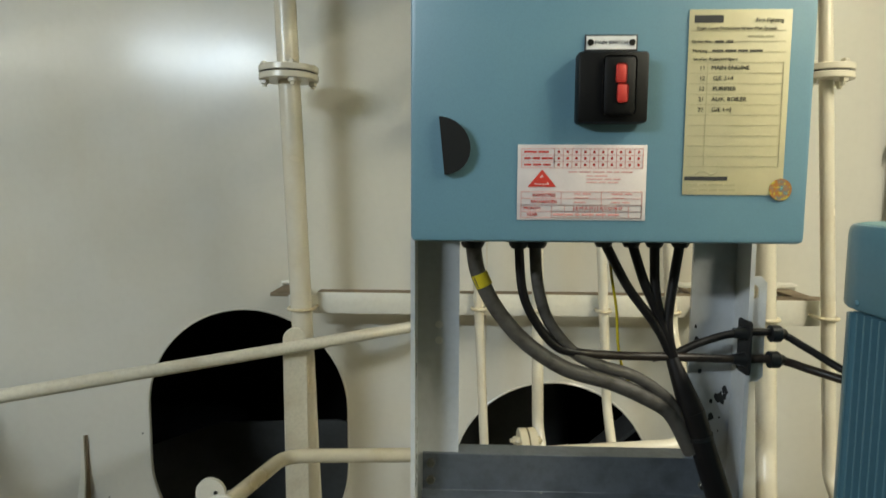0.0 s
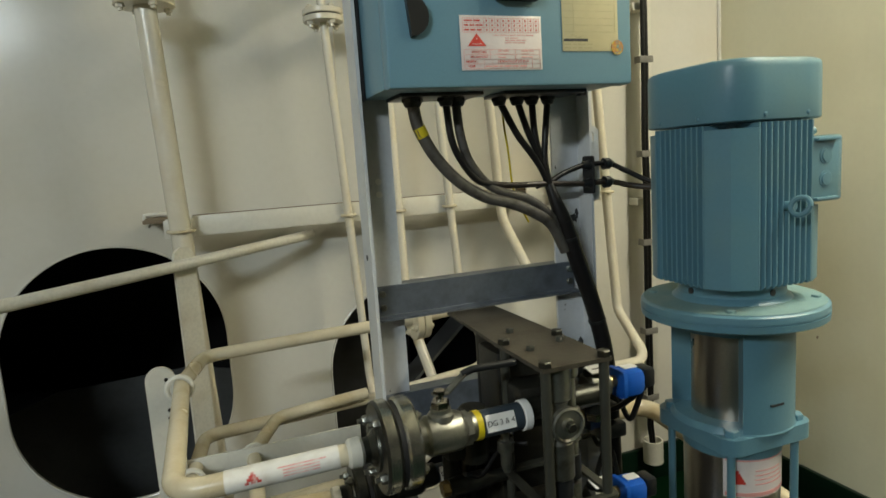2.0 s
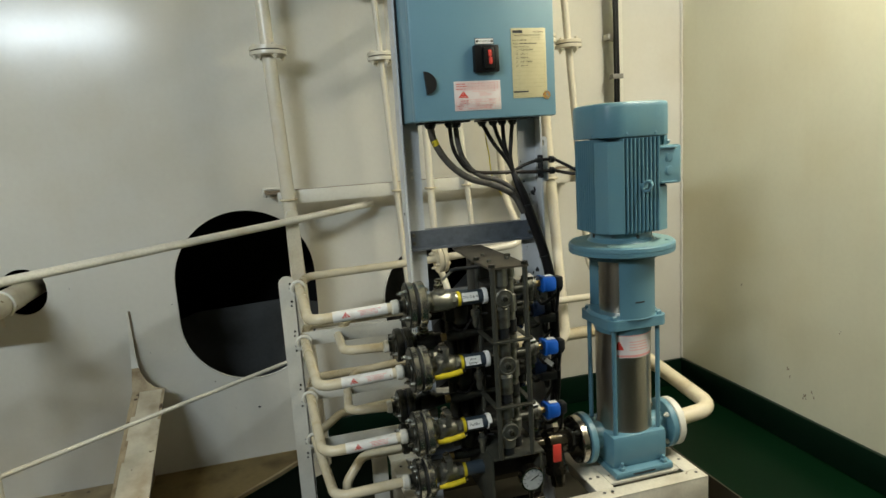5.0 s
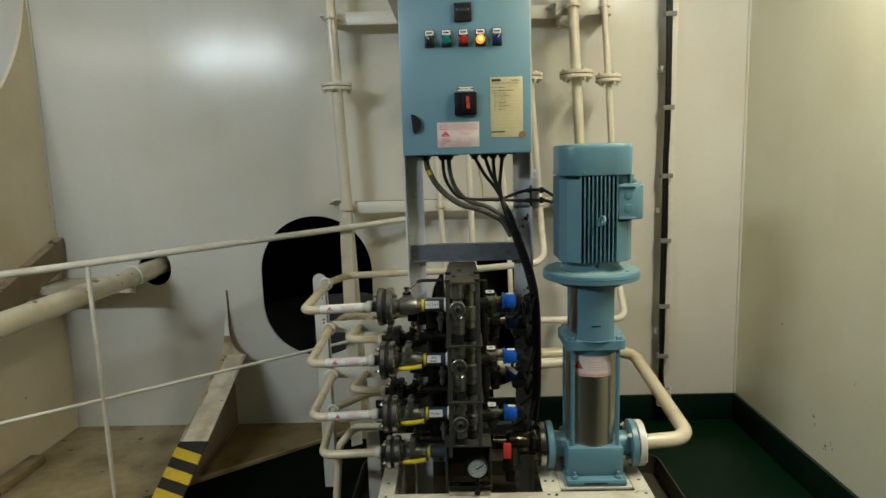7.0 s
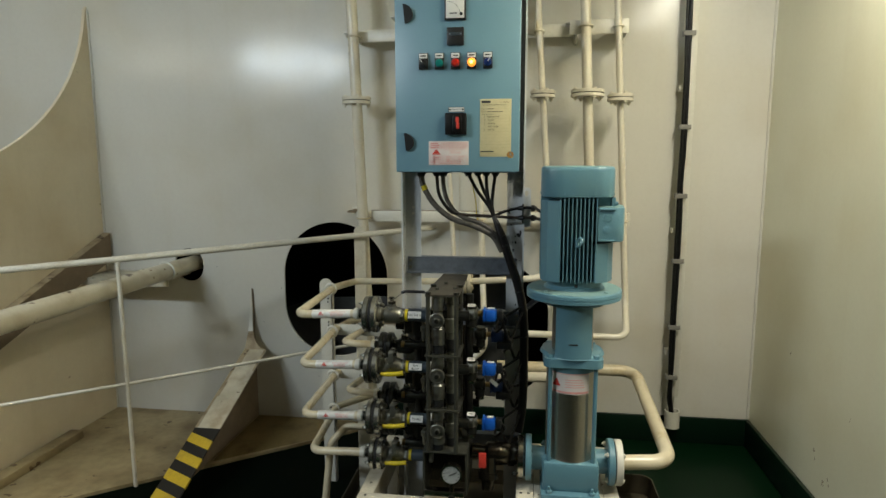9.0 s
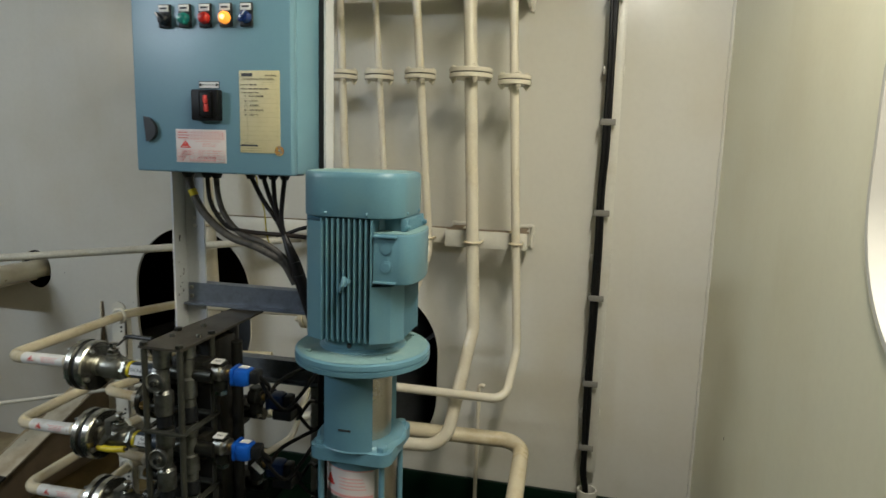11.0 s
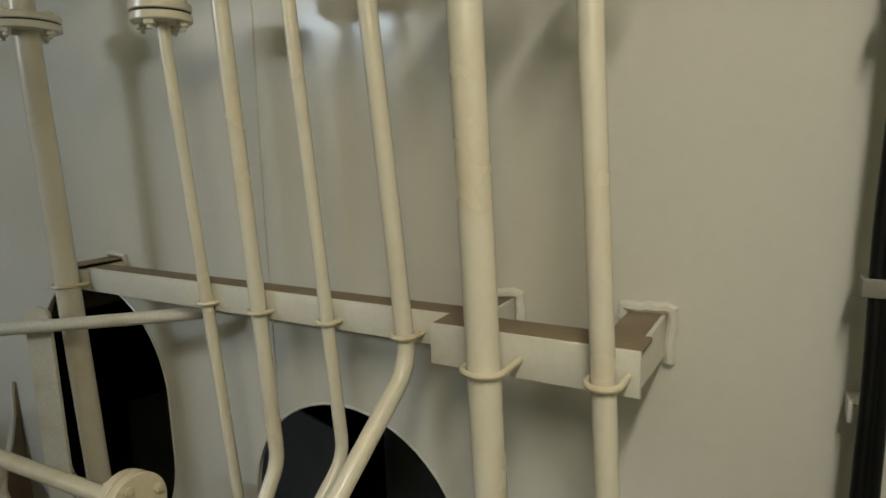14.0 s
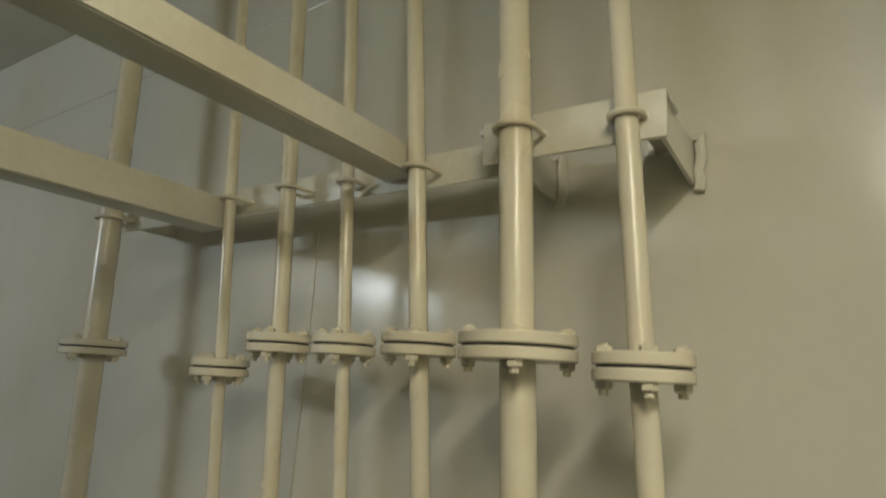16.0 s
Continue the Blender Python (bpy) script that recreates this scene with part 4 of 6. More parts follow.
frame_lines(red, 0.701, 0.742, 1.710, 1.734, 1, 3, M_PINK)
sign_bars(red, 0.704, 0.741, 1.710, 1.734, y, 3, M_RED, 13)
for k in range(3):
    for c in range(10):
        x = 0.7475 + 0.0111 * c
        part("table_mark", box(B(), x - 0.0014, x + 0.0014, y - 0.0004, y, 1.7125 + 0.008 * k, 1.7155 + 0.008 * k), M_RED, red)
part("triangle", prism(B(), [(0.709, 1.686), (0.745, 1.686), (0.727, 1.708)], 0, 0.0005, on_y(y)), M_RED, red, "red warning triangle")
part("triangle_core", prism(B(), [(0.7175, 1.689), (0.7365, 1.689), (0.727, 1.701)], 0, 0.0008, on_y(y)), M_LABEL, red)
part("triangle_mark", prism(B(), [(0.719, 1.690), (0.733, 1.690), (0.7345, 1.694), (0.728, 1.699), (0.722, 1.696)], 0, 0.0011, on_y(y)), M_RED, red)
sign_bars(red, 0.760, 0.850, 1.703, 1.707, y, 1, M_PINK, 3)
sign_bars(red, 0.783, 0.826, 1.690, 1.702, y, 3, M_PINK, 8)
frame_lines(red, 0.701, 0.853, 1.663, 1.680, 3, 2, M_PINK)
frame_lines(red, 0.701, 0.853, 1.647, 1.663, 1, 2, M_PINK)
frame_lines(red, 0.740, 0.853, 1.647, 1.663, 7, 2, M_PINK)
for z, word in ((1.6755, "INSPECTED"), (1.6672, "RECHARGED")):
    lettering(word, 0.0058, pose(0.730, y - 0.0004, z, 90, 0, 0), M_RED, red)
sign_bars(red, 0.768, 0.790, 1.664, 1.680, y, 3, M_PINK, 9)
sign_bars(red, 0.815, 0.842, 1.664, 1.680, y, 3, M_PINK, 10)
for z, word in ((1.6590, "MONTH"), (1.6510, "YEAR")):
    lettering(word, 0.0058, pose(0.715, y - 0.0004, z, 90, 0, 0), M_RED, red)
lettering(" ".join("JFMAMJJASOND"), 0.0062, pose(0.798, y - 0.0004, 1.6590, 90, 0, 0), M_RED, red)
sign_bars(red, 0.742, 0.851, 1.647, 1.655, y, 1, M_PINK, 6)

sheet = thing("instruction_sheet", (0.965, CY, 1.79), "yellowed printed instruction sheet stuck on the cabinet door", "sheet")
part("paper", box(B(), 0.903, 1.027, CY - 0.0016, CY - 0.0003, 1.677, 1.903, 0.0004), M_PAPER, sheet)
y = CY - 0.0018
part("title", box(B(), 0.909, 0.944, y - 0.0003, y, 1.887, 1.896), M_INK, sheet, "dark printed title bar")
part("foot_mark", box(B(), 0.905, 0.958, y - 0.0003, y, 1.695, 1.700), M_INK, sheet, "dark printed bar")
wave = smooth_line([(0.918, y, 1.702), (0.925, y, 1.707), (0.932, y, 1.705), (0.938, y, 1.702), (0.945, y, 1.706)], 4)
part("foot_wave", tube(B(), wave, 0.0007, 0, 5), M_PAPERINK, sheet)
lettering("Fire Fighting", 0.0068, pose(1.000, y - 0.0004, 1.890, 90, 0, 0), M_FADED, sheet)
lettering("Type: Local Protection Water Mist System", 0.0056, pose(0.9605, y - 0.0004, 1.8805, 90, 0, 0), M_FADED, sheet)
sign_bars(sheet, 0.974, 1.016, 1.868, 1.874, y, 1, M_PAPERINK, 17)
lettering("Order No:", 0.0054, pose(0.9185, y - 0.0004, 1.8645, 90, 0, 0), M_FADED, sheet)
sign_bars(sheet, 0.935, 0.966, 1.860, 1.869, y, 1, M_FADED, 18)
lettering("Marking:", 0.0054, pose(0.9175, y - 0.0004, 1.8535, 90, 0, 0), M_FADED, sheet)
sign_bars(sheet, 0.932, 1.010, 1.849, 1.858, y, 1, M_FADED, 19)
lettering("Section: Protected Space", 0.0054, pose(0.9365, y - 0.0004, 1.8435, 90, 0, 0), M_FADED, sheet)
for k, (number, word) in enumerate((("11", "MAIN ENGINE"), ("12", "G/E 3+4"), ("13", "PURIFIER"), ("21", "AUX. BOILER"), ("22", "G/E 1+2"))):
    z = 1.8330 - 0.0127 * k
    lettering(number, 0.0074, pose(0.921, y - 0.0004, z, 90, 0, 0), M_FADED, sheet)
    lettering(word, 0.0074, pose(0.932 + 0.0021 * len(word), y - 0.0004, z, 90, 0, 0), M_FADED, sheet)
for k in range(14):
    z = 1.8775 - 0.0127 * k
    part("ruled_line", box(B(), 0.906, 1.020, y - 0.0003, y, z - 0.0003, z + 0.0003), M_PAPERINK, sheet)
for x in (0.9275, 1.0195):
    part("ruled_line", box(B(), x - 0.0003, x + 0.0003, y - 0.0003, y, 1.713, 1.839), M_PAPERINK, sheet)
sign_bars(sheet, 0.905, 0.972, 1.680, 1.693, y, 2, M_PAPERINK, 10, 0.004)
part("sticker", cyl(B(), (1.024, CY - 0.003, 1.684), (1.024, CY - 0.0005, 1.684), 0.0138, 22), M_STICKER, sheet, "round shiny rainbow sticker")

# ---- uprights that carry the cabinet ----
stand = thing("cabinet_stand", (0.81, 1.5, 0), "two chipped pale grey steel uprights with galvanised cross channels", "stand")
LEG_Y = 1.447
for x, s, front in ((0.545, 1, 1.385), (1.084, -1, 1.396)):
    y = LEG_Y
    section = [(0, front), (0.007, front), (0.007, y), (0.077, y), (0.077, y + 0.007), (0, y + 0.007)]
    bm = prism(B(), [(x + s * a, b) for a, b in section], 0.0, 2.36)
    u = part("upright", bm, M_LEG, stand)
    if s > 0:
        for z in (1.454, 1.427):
            part("bolt_hole", cyl(B(), (0.588, LEG_Y - 0.001, z), (0.588, LEG_Y + 0.001, z), 0.0068, 14), M_WHITE, u)
    for z in (1.30, 0.95, 0.86, 0.62):
        part("bolt_hole", cyl(B(), (x - s * 0.0012, 1.42, z), (x + s * 0.0005, 1.42, z), 0.006, 10), M_INK, u)
    if s > 0:
        bm = prism(B(), [(1.457, 2.355), (2.205, 2.355), (2.205, 2.280), (1.457, 2.280)], -0.003, 0.003, on_x(0.562))
        box(bm, 0.490, 0.559, 1.457, 2.19, 2.278, 2.284, 0.001)
    else:
        bm = prism(B(), [(1.457, 2.392), (2.130, 2.392), (2.205, 2.380), (2.205, 2.338), (1.457, 2.338)], -0.003, 0.003, on_x(1.115))
        box(bm, 1.042, 1.112, 1.457, 2.20, 2.336, 2.342, 0.001)
    part("support_arm", bm, M_OFFWHITE, stand, "painted angle arm back to the pipe support")


def chipped(parent, x0, x1, z0, z1, n, seed, size, to):
    """Dark irregular spots where the paint has flaked off a flange."""
    rnd, bm = random.Random(seed), B()
    for k in range(n):
        cx, cz, s = rnd.uniform(x0, x1), rnd.uniform(z0, z1), 0.0018 + size * rnd.random() ** 2.5
        loop = [(cx + s * rnd.uniform(0.45, 1) * math.cos(a), cz + s * rnd.uniform(0.6, 1.7) * math.sin(a)) for a in np.linspace(0, 5.5, 8)]
        prism(bm, loop, 0, 0.0005, to)
    tagged(part("paint_chip", bm, M_INK, parent, "dark spots of flaked paint", smooth=0), kind="stuff")


uprights = [ob for ob in stand.children if ob.name.startswith("upright")]
for ob in uprights:
    right = ob.bound_box[0][0] > 0.9
    if right:
        for a, b, z0, z1, n in ((1.045, 1.075, 1.325, 1.355, 7), (1.018, 1.076, 1.20, 1.33, 12), (1.018, 1.076, 0.94, 1.12, 9), (1.015, 1.035, 1.38, 1.50, 3)):
            chipped(ob, a, b, z0, z1, n, int(z0 * 100), 0.008, on_y(LEG_Y))
    else:
        for a, b, z0, z1, n in ((1.395, 1.425, 1.185, 1.24, 6), (1.40, 1.43, 1.25, 1.31, 5), (1.41, 1.43, 1.37, 1.40, 2)):
            chipped(ob, a, b, z0, z1, n, int(z0 * 100), 0.004, on_x(0.552))
        chipped(ob, 0.556, 0.616, 0.7, 1.0, 3, 70, 0.0025, on_y(LEG_Y))


def channel(z, y, x0, x1, material):
    section = [(y - 0.030, z - 0.070), (y + 0.004, z - 0.070), (y + 0.005, z - 0.069), (y + 0.005, z - 0.006), (y + 0.006, z - 0.005), (y + 0.04, z - 0.005),
               (y + 0.04, z), (y + 0.001, z), (y, z - 0.001), (y, z - 0.064), (y - 0.001, z - 0.065), (y - 0.030, z - 0.065)]
    bm = prism(B(), section, x0, x1, lambda a, b, h: Vector((h, a, b)))
    c = part("cross_channel", bm, material, stand, "galvanised cross channel")
    for x in (x0 + 0.014, x1 - 0.014):
        for dz in (-0.016, -0.046):
            part("bolt", nut(B(), (x, y, z + dz), (0, -1, 0), 0.0078, 0.008), M_BODY, c)


channel(1.231, 1.440, 0.561, 1.050, M_GALV)
channel(0.988, 1.440, 0.561, 1.072, M_GALV)
channel(0.40, 1.440, 0.561, 1.072, M_GALV)
conn = thing("cable_bracket", (1.095, 1.42, 1.44), "pale drilled cable bracket plate with black glands, bolted to the upright", "bracket")
plate = [(1.080, 1.536), (1.088, 1.546), (1.102, 1.546), (1.111, 1.536), (1.112, 1.384), (1.104, 1.375), (1.084, 1.375)]
part("plate", prism(B(), plate, 0, 0.005, on_y(1.416), [oval(1.092, 1.521, 0.014, 0.024, 4)]), M_LEG, conn)
pad = part("gland_pad", box(B(), 1.074, 1.080, 1.382, 1.425, 1.392, 1.478, 0.005), M_RUBBER_SHADE, conn, "black oval gland pad")
for z in (1.458, 1.416):
    part("cable_gland", lathe(B(), (1.055, 1.395, z), (1, 0, 0), [(0, 0.008), (0.012, 0.010), (0.020, 0.012)], 14), M_BLACK, conn)
    bm = lathe(B(), (1.112, 1.395, z), (1, 0, 0), [(0, 0.0135), (0.014, 0.0135), (0.016, 0.011), (0.024, 0.0075)], 14)
    part("cable_gland", bm, M_BLACK, conn)

# ---- cables under the cabinet ----
LOW = (1.066, 1.375, 1.106)


def cable(points, r, material, label, n=8):
    return solid("cable", tube(B(), smooth_line(points, n), r, 0, 10), material, label, "cable", "cables under the cabinet")


def gland(x, y, r):
    g = lathe(B(), (x, y, CZ0 - 0.020), (0, 0, 1), [(0, r + 0.002), (0.005, r + 0.005), (0.010, r + 0.006)], 14)
    nut(g, (x, y, CZ0 - 0.011), (0, 0, 1), r + 0.009, 0.008)
    solid("cable_gland", g, M_BLACK, "black cable gland under the cabinet", "cable gland", "cable glands")


Z = CZ0 - 0.010
cable([(0.642, 1.345, Z), (0.648, 1.345, 1.565), (0.660, 1.345, 1.535), (0.686, 1.345, 1.492), (0.729, 1.347, 1.446), (0.787, 1.350, 1.409), (0.855, 1.355, 1.388),
       (0.912, 1.362, 1.362), (0.955, 1.370, 1.332), (0.99, 1.376, 1.27)], 0.0122, M_GREYCABLE, "worn grey cable hanging in a curve under the cabinet")
cable([(0.735, 1.350, Z), (0.740, 1.350, 1.543), (0.756, 1.352, 1.488), (0.790, 1.355, 1.442), (0.826, 1.357, 1.418), (0.887, 1.360, 1.399), (0.932, 1.366, 1.372),
       (0.962, 1.372, 1.34), (0.99, 1.378, 1.28)], 0.0092, M_GREYCABLE, "worn grey cable hanging in a curve under the cabinet")
cable([(0.710, 1.340, Z), (0.717, 1.340, 1.531), (0.738, 1.342, 1.483), (0.772, 1.347, 1.444), (0.812, 1.356, 1.432)], 0.0072, M_CABLE, "black cable hanging in a curve under the cabinet")
cable([(0.800, 1.353, 1.434), (0.865, 1.366, 1.427), (0.950, 1.374, 1.424), (1.010, 1.388, 1.419), (1.060, 1.395, 1.416), (1.125, 1.395, 1.416), (1.17, 1.38, 1.405), (1.205, 1.35, 1.398), (1.235, 1.30, 1.398)],
      0.0068, M_LOOM, "dark ribbed cable loom running through the bracket to the motor")
cable([(0.925, 1.378, 1.420), (0.960, 1.380, 1.428), (1.000, 1.386, 1.444), (1.060, 1.395, 1.458), (1.125, 1.395, 1.458), (1.160, 1.38, 1.440), (1.205, 1.35, 1.412), (1.235, 1.30, 1.404)],
      0.0062, M_CABLE, "black motor cable through the bracket to the motor")
for x, y, r in ((0.642, 1.345, 0.0125), (0.710, 1.340, 0.009), (0.737, 1.350, 0.011)):
    gland(x, y, r)
solid("cable_tag", tube(B(), [(0.6515, 1.345, 1.556), (0.660, 1.345, 1.537)], 0.0131, 0, 12), M_YELLOW, "yellow marker sleeve on a grey cable", "cable marker")
for pts in (((0.842, 1.590), (0.881, 1.534), (0.921, 1.481), (0.945, 1.440)), ((0.884, 1.590), (0.906, 1.541), (0.928, 1.494), (0.947, 1.450)),
            ((0.919, 1.590), (0.924, 1.527), (0.939, 1.467), (0.951, 1.435)), ((0.958, 1.590), (0.950, 1.540), (0.945, 1.480), (0.953, 1.430))):
    x = pts[0][0]
    cable([(x, 1.372, Z)] + [(a, 1.372, b) for a, b in pts[1:]] + [(0.972, 1.374, 1.37), (1.016, 1.375, 1.255), LOW], 0.0074, M_CABLE, "black cable running from the cabinet into the bundle")
    gland(x, 1.372, 0.0085)
cable([(0.853, 1.385, Z), (0.860, 1.39, 1.55), (0.872, 1.40, 1.493), (0.877, 1.40, 1.432), (0.888, 1.40, 1.39), (0.914, 1.40, 1.341)], 0.0022, M_YELLOW, "thin yellow earth wire under the cabinet")
bundle = tube(B(), smooth_line([(0.988, 1.375, 1.338), (1.016, 1.375, 1.258), LOW, (1.088, 1.37, 0.98), (1.092, 1.362, 0.80), (1.090, 1.36, 0.60), (1.075, 1.36, 0.46)], 8), 0.0195, 0, 14)
lathe(bundle, (0.950, 1.374, 1.432), Vector((0.038, 0.001, -0.094)), [(0, 0.004), (0.01, 0.010), (0.101, 0.0192)], 14)
bundle = solid("cable_harness", bundle, M_CABLE, "thick bundle of black cables tied to the upright", "cable harness")
for z, p in ((1.30, (1.001, 1.375)), (1.10, (1.067, 1.375)), (0.90, (1.091, 1.366))):
    part("cable_tie", lathe(B(), (*p, z), (0.25, 0, -1), [(0, 0.0213), (0.006, 0.0213)], 14), M_BLACK, bundle)

# ---- pump ----
PX, PY = 1.286, 1.192
pump = thing("vertical_pump", (PX, PY, 0.30), "teal vertical multistage pump with a finned electric motor and steel sleeve", "pump")


def on_axis(bm, profile, seg=40):
    return lathe(bm, (PX, PY, 0), (0, 0, 1), profile, seg)


def squared(bm, profile):
    """A hood round the pump axis, square in plan with two flats meeting at each corner: (height, half width) from below."""
    plan = [(1.0, -0.40), (1.0, 0.40), (0.985, 0.58), (0.896, 0.785), (0.785, 0.896), (0.58, 0.985)]
    rings = []
    for z, w in profile:
        w = max(w, 1e-4)
        turned = [(a * c - b * d, a * d + b * c) for c, d in ((1, 0), (0, 1), (-1, 0), (0, -1)) for a, b in plan]
        rings.append([bm.verts.new((PX + a * w, PY + b * w, z)) for a, b in turned])
    n = len(rings[0])
    for a, b in zip(rings, rings[1:]):
        for k in range(n):
            bm.faces.new((a[k], a[(k + 1) % n], b[(k + 1) % n], b[k]))
    bm.faces.new(rings[0][::-1])
    return bm


def rounded_box(bm, outline, low, high, edge):
    """A moulded box of the given plan whose upper and lower rims are rounded off."""
    n, cx, cy = len(outline), sum(a for a, b in outline) / len(outline), sum(b for a, b in outline) / len(outline)
    rings = []
    for z, inset in ((low, edge), (low + edge * 0.3, edge * 0.3), (low + edge, 0), (high - edge, 0), (high - edge * 0.3, edge * 0.3), (high, edge)):
        ring = []
        for a, b in outline:
            d = Vector((cx - a, cy - b))
            d.normalize()
            ring.append(bm.verts.new((a + d.x * inset, b + d.y * inset, z)))
        rings.append(ring)
    for a, b in zip(rings, rings[1:]):
        for k in range(n):
            bm.faces.new((a[k], a[(k + 1) % n], b[(k + 1) % n], b[k]))
    bm.faces.new(rings[0][::-1])
    bm.faces.new(rings[-1])
    return bm


cap = part("fan_cover", squared(B(), [(1.524, 0.132), (1.526, 0.1358), (1.529, 0.1368), (1.622, 0.1368), (1.632, 0.1358), (1.637, 0.1328), (1.6385, 0.1293)]), M_PUMP, pump, "smooth teal fan cover with angled corners", 30)
part("cover_top", squared(B(), [(1.6387, 0.1288), (1.6405, 0.1225), (1.6425, 0.0)]), M_DUST_TEAL, cap, "dusty top of the cover")
motor = part("motor_housing", on_axis(B(), [(1.205, 0.098), (1.21, 0.106), (1.525, 0.106)], 40), M_PUMP, pump)
for q in range(4):
    face = Vector((math.cos(radians(90 * q)), math.sin(radians(90 * q)), 0))
    side = Vector((-face.y, face.x, 0))
    o = Vector((PX, PY, 0))
    for u in (-0.060, 0.060):
        p = o + face * 0.1360 + side * u * 0.9 + Vector((0, 0, 1.535))
        part("screw", lathe(B(), p, face, [(0, 0.0045), (0.002, 0.0045), (0.0036, 0.003), (0.004, 0.0)], 10), M_PUMP, cap)
    corner = [(0.066, 0.1365), (0.074, 0.1352), (0.1135, 0.1135), (0.1352, 0.074), (0.1365, 0.066), (0.092, 0.052), (0.052, 0.092)]
    part("corner_rib", prism(B(), corner, 1.203, 1.352 if q == 3 else 1.512, lambda a, b, h: o + face * a + side * b + Vector((0, 0, h))), M_PUMP, motor, "smooth angled corner panel", 28)
    for k in range(10):
        u = (k - 4.5) * 0.0149
        base_o = o + side * u
        fin = [(0.080, 1.200), (0.130, 1.200), (0.137, 1.208), (0.137, 1.521), (0.080, 1.521)]
        part("fin", prism(B(), fin, -0.0018, 0.0018, lambda a, b, h: base_o + face * a + side * h + Vector((0, 0, b))), M_PUMP, motor)
out = [(1.358, 1.059), (1.424, 1.058), (1.442, 1.063), (1.453, 1.080), (1.461, 1.115), (1.463, 1.155), (1.459, 1.200), (1.451, 1.25), (1.442, 1.286), (1.365, 1.292)]
tb = part("terminal_box", rounded_box(B(), out, 1.360, 1.488, 0.005), M_PUMP, pump, "teal terminal box with two blind plugs")
part("box_top", prism(B(), [(PX + (a - PX) * 0.985, PY + (b - PY) * 0.97) for a, b in out], 1.4885, 1.4900), M_DUST_TEAL, tb, "dusty top of the box")
for z in (1.450, 1.404):
    bm = lathe(B(), (1.393, 1.0605, z), (0, -1, 0), [(0, 0.0170), (0.003, 0.0170), (0.0035, 0.0155), (0.0035, 0.0125), (0.0055, 0.012), (0.006, 0.0)], 18)
    part("blind_plug", bm, M_PUMP, tb)
for z in (1.482, 1.366):
    part("lip", box(B(), 1.360, 1.420, 1.048, 1.062, z - 0.003, z + 0.003, 0.002), M_PUMP, tb)
neck = part("box_neck", box(B(), PX + 0.09, PX + 0.1385, PY - 0.060, PY + 0.078, 1.4892, 1.5235, 0.001), M_PUMP, tb, "fluted neck between box and fan cover")
for k in range(11):
    v = PY - 0.050 + 0.0119 * k
    part("neck_fin", box(B(), PX + 0.138, PX + 0.1425, v - 0.0030, v + 0.0030, 1.4895, 1.5205, 0.0008), M_PUMP, neck)
for v in (PY - 0.073, PY + 0.090):
    bm = box(B(), PX + 0.125, PX + 0.141, v - 0.006, v + 0.006, 1.4892, 1.5235, 0.002)
    lathe(bm, (PX + 0.139, v, 1.499), (1, 0, 0.25), [(0, 0.0085), (0.008, 0.0085), (0.008, 0.0055), (0.012, 0.005), (0.013, 0.0)], 12)
    part("screw_lug", bm, M_PUMP, neck)
eye = [(PX + 0.003 + 0.006 * math.cos(a) + 0.005 * math.sin(a), 1.027 - 0.0155 * math.cos(a), 1.36 + 0.0165 * math.sin(a)) for a in np.linspace(0, 2 * math.pi, 20)]
eb = tube(B(), eye, 0.0055, 0, 8)
cyl(eb, (PX + 0.003, 1.040, 1.36), (PX + 0.003, 1.085, 1.36), 0.009, 12)
part("lifting_eye", eb, M_PUMP, pump, "cast lifting eye on the motor")
part("motor_foot", on_axis(B(), [(1.154, 0.126), (1.166, 0.118), (1.174, 0.108), (1.206, 0.106)], 40), M_PUMP, pump, "dusty cast foot of the motor")
for a in (-90, 0, 90, 180):
    c, s = math.cos(radians(a)), math.sin(radians(a))
    part("drain_hole", cyl(B(), (PX + c * 0.100, PY + s * 0.100, 1.184), (PX + c * 0.1092, PY + s * 0.1092, 1.184), 0.0068, 12), M_INK, pump)
fl = part("motor_flange", on_axis(B(), [(1.122, 0.180), (1.125, 0.186), (1.138, 0.187), (1.1385, 0.184), (1.142, 0.184), (1.1425, 0.187), (1.155, 0.186), (1.159, 0.181), (1.162, 0.12)], 56), M_PUMP, pump, "broad bolted motor flange")
part("flange_dust", on_axis(B(), [(1.1602, 0.180), (1.1632, 0.120)], 56), M_DUST_TEAL, fl, "dusty upper face")
for a in (-135, -45, 45, 135):
    c, s = math.cos(radians(a)), math.sin(radians(a))
    part("bolt", nut(B(), (PX + c * 0.160, PY + s * 0.160, 1.160), (0, 0, 1), 0.009, 0.006), M_DUST_TEAL, fl)


def sector(r0, r1, a0, a1, z0, z1):
    pts = [(PX + r1 * math.cos(radians(a)), PY + r1 * math.sin(radians(a))) for a in np.linspace(a0, a1, 14)]
    pts += [(PX + r0 * math.cos(radians(a)), PY + r0 * math.sin(radians(a))) for a in np.linspace(a1, a0, 14)]
    return prism(B(), pts, z0, z1)


head = part("motor_stool", on_axis(B(), [(1.098, 0.122), (1.122, 0.130)], 40), M_PUMP, pump, "cast motor stool with steel coupling guards")
part("stool_front", sector(0.068, 0.126, -125, -58, 0.895, 1.106), M_PUMP, head)
part("stool_back", sector(0.068, 0.126, 58, 126, 0.895, 1.106), M_PUMP, head)
part("coupling_guard", sector(0.078, 0.082, -62, 62, 0.90, 1.092), M_STEEL, head, "shiny steel coupling guard")
part("coupling_guard", sector(0.078, 0.082, 118, 242, 0.90, 1.092), M_STEEL, head, "shiny steel coupling guard")
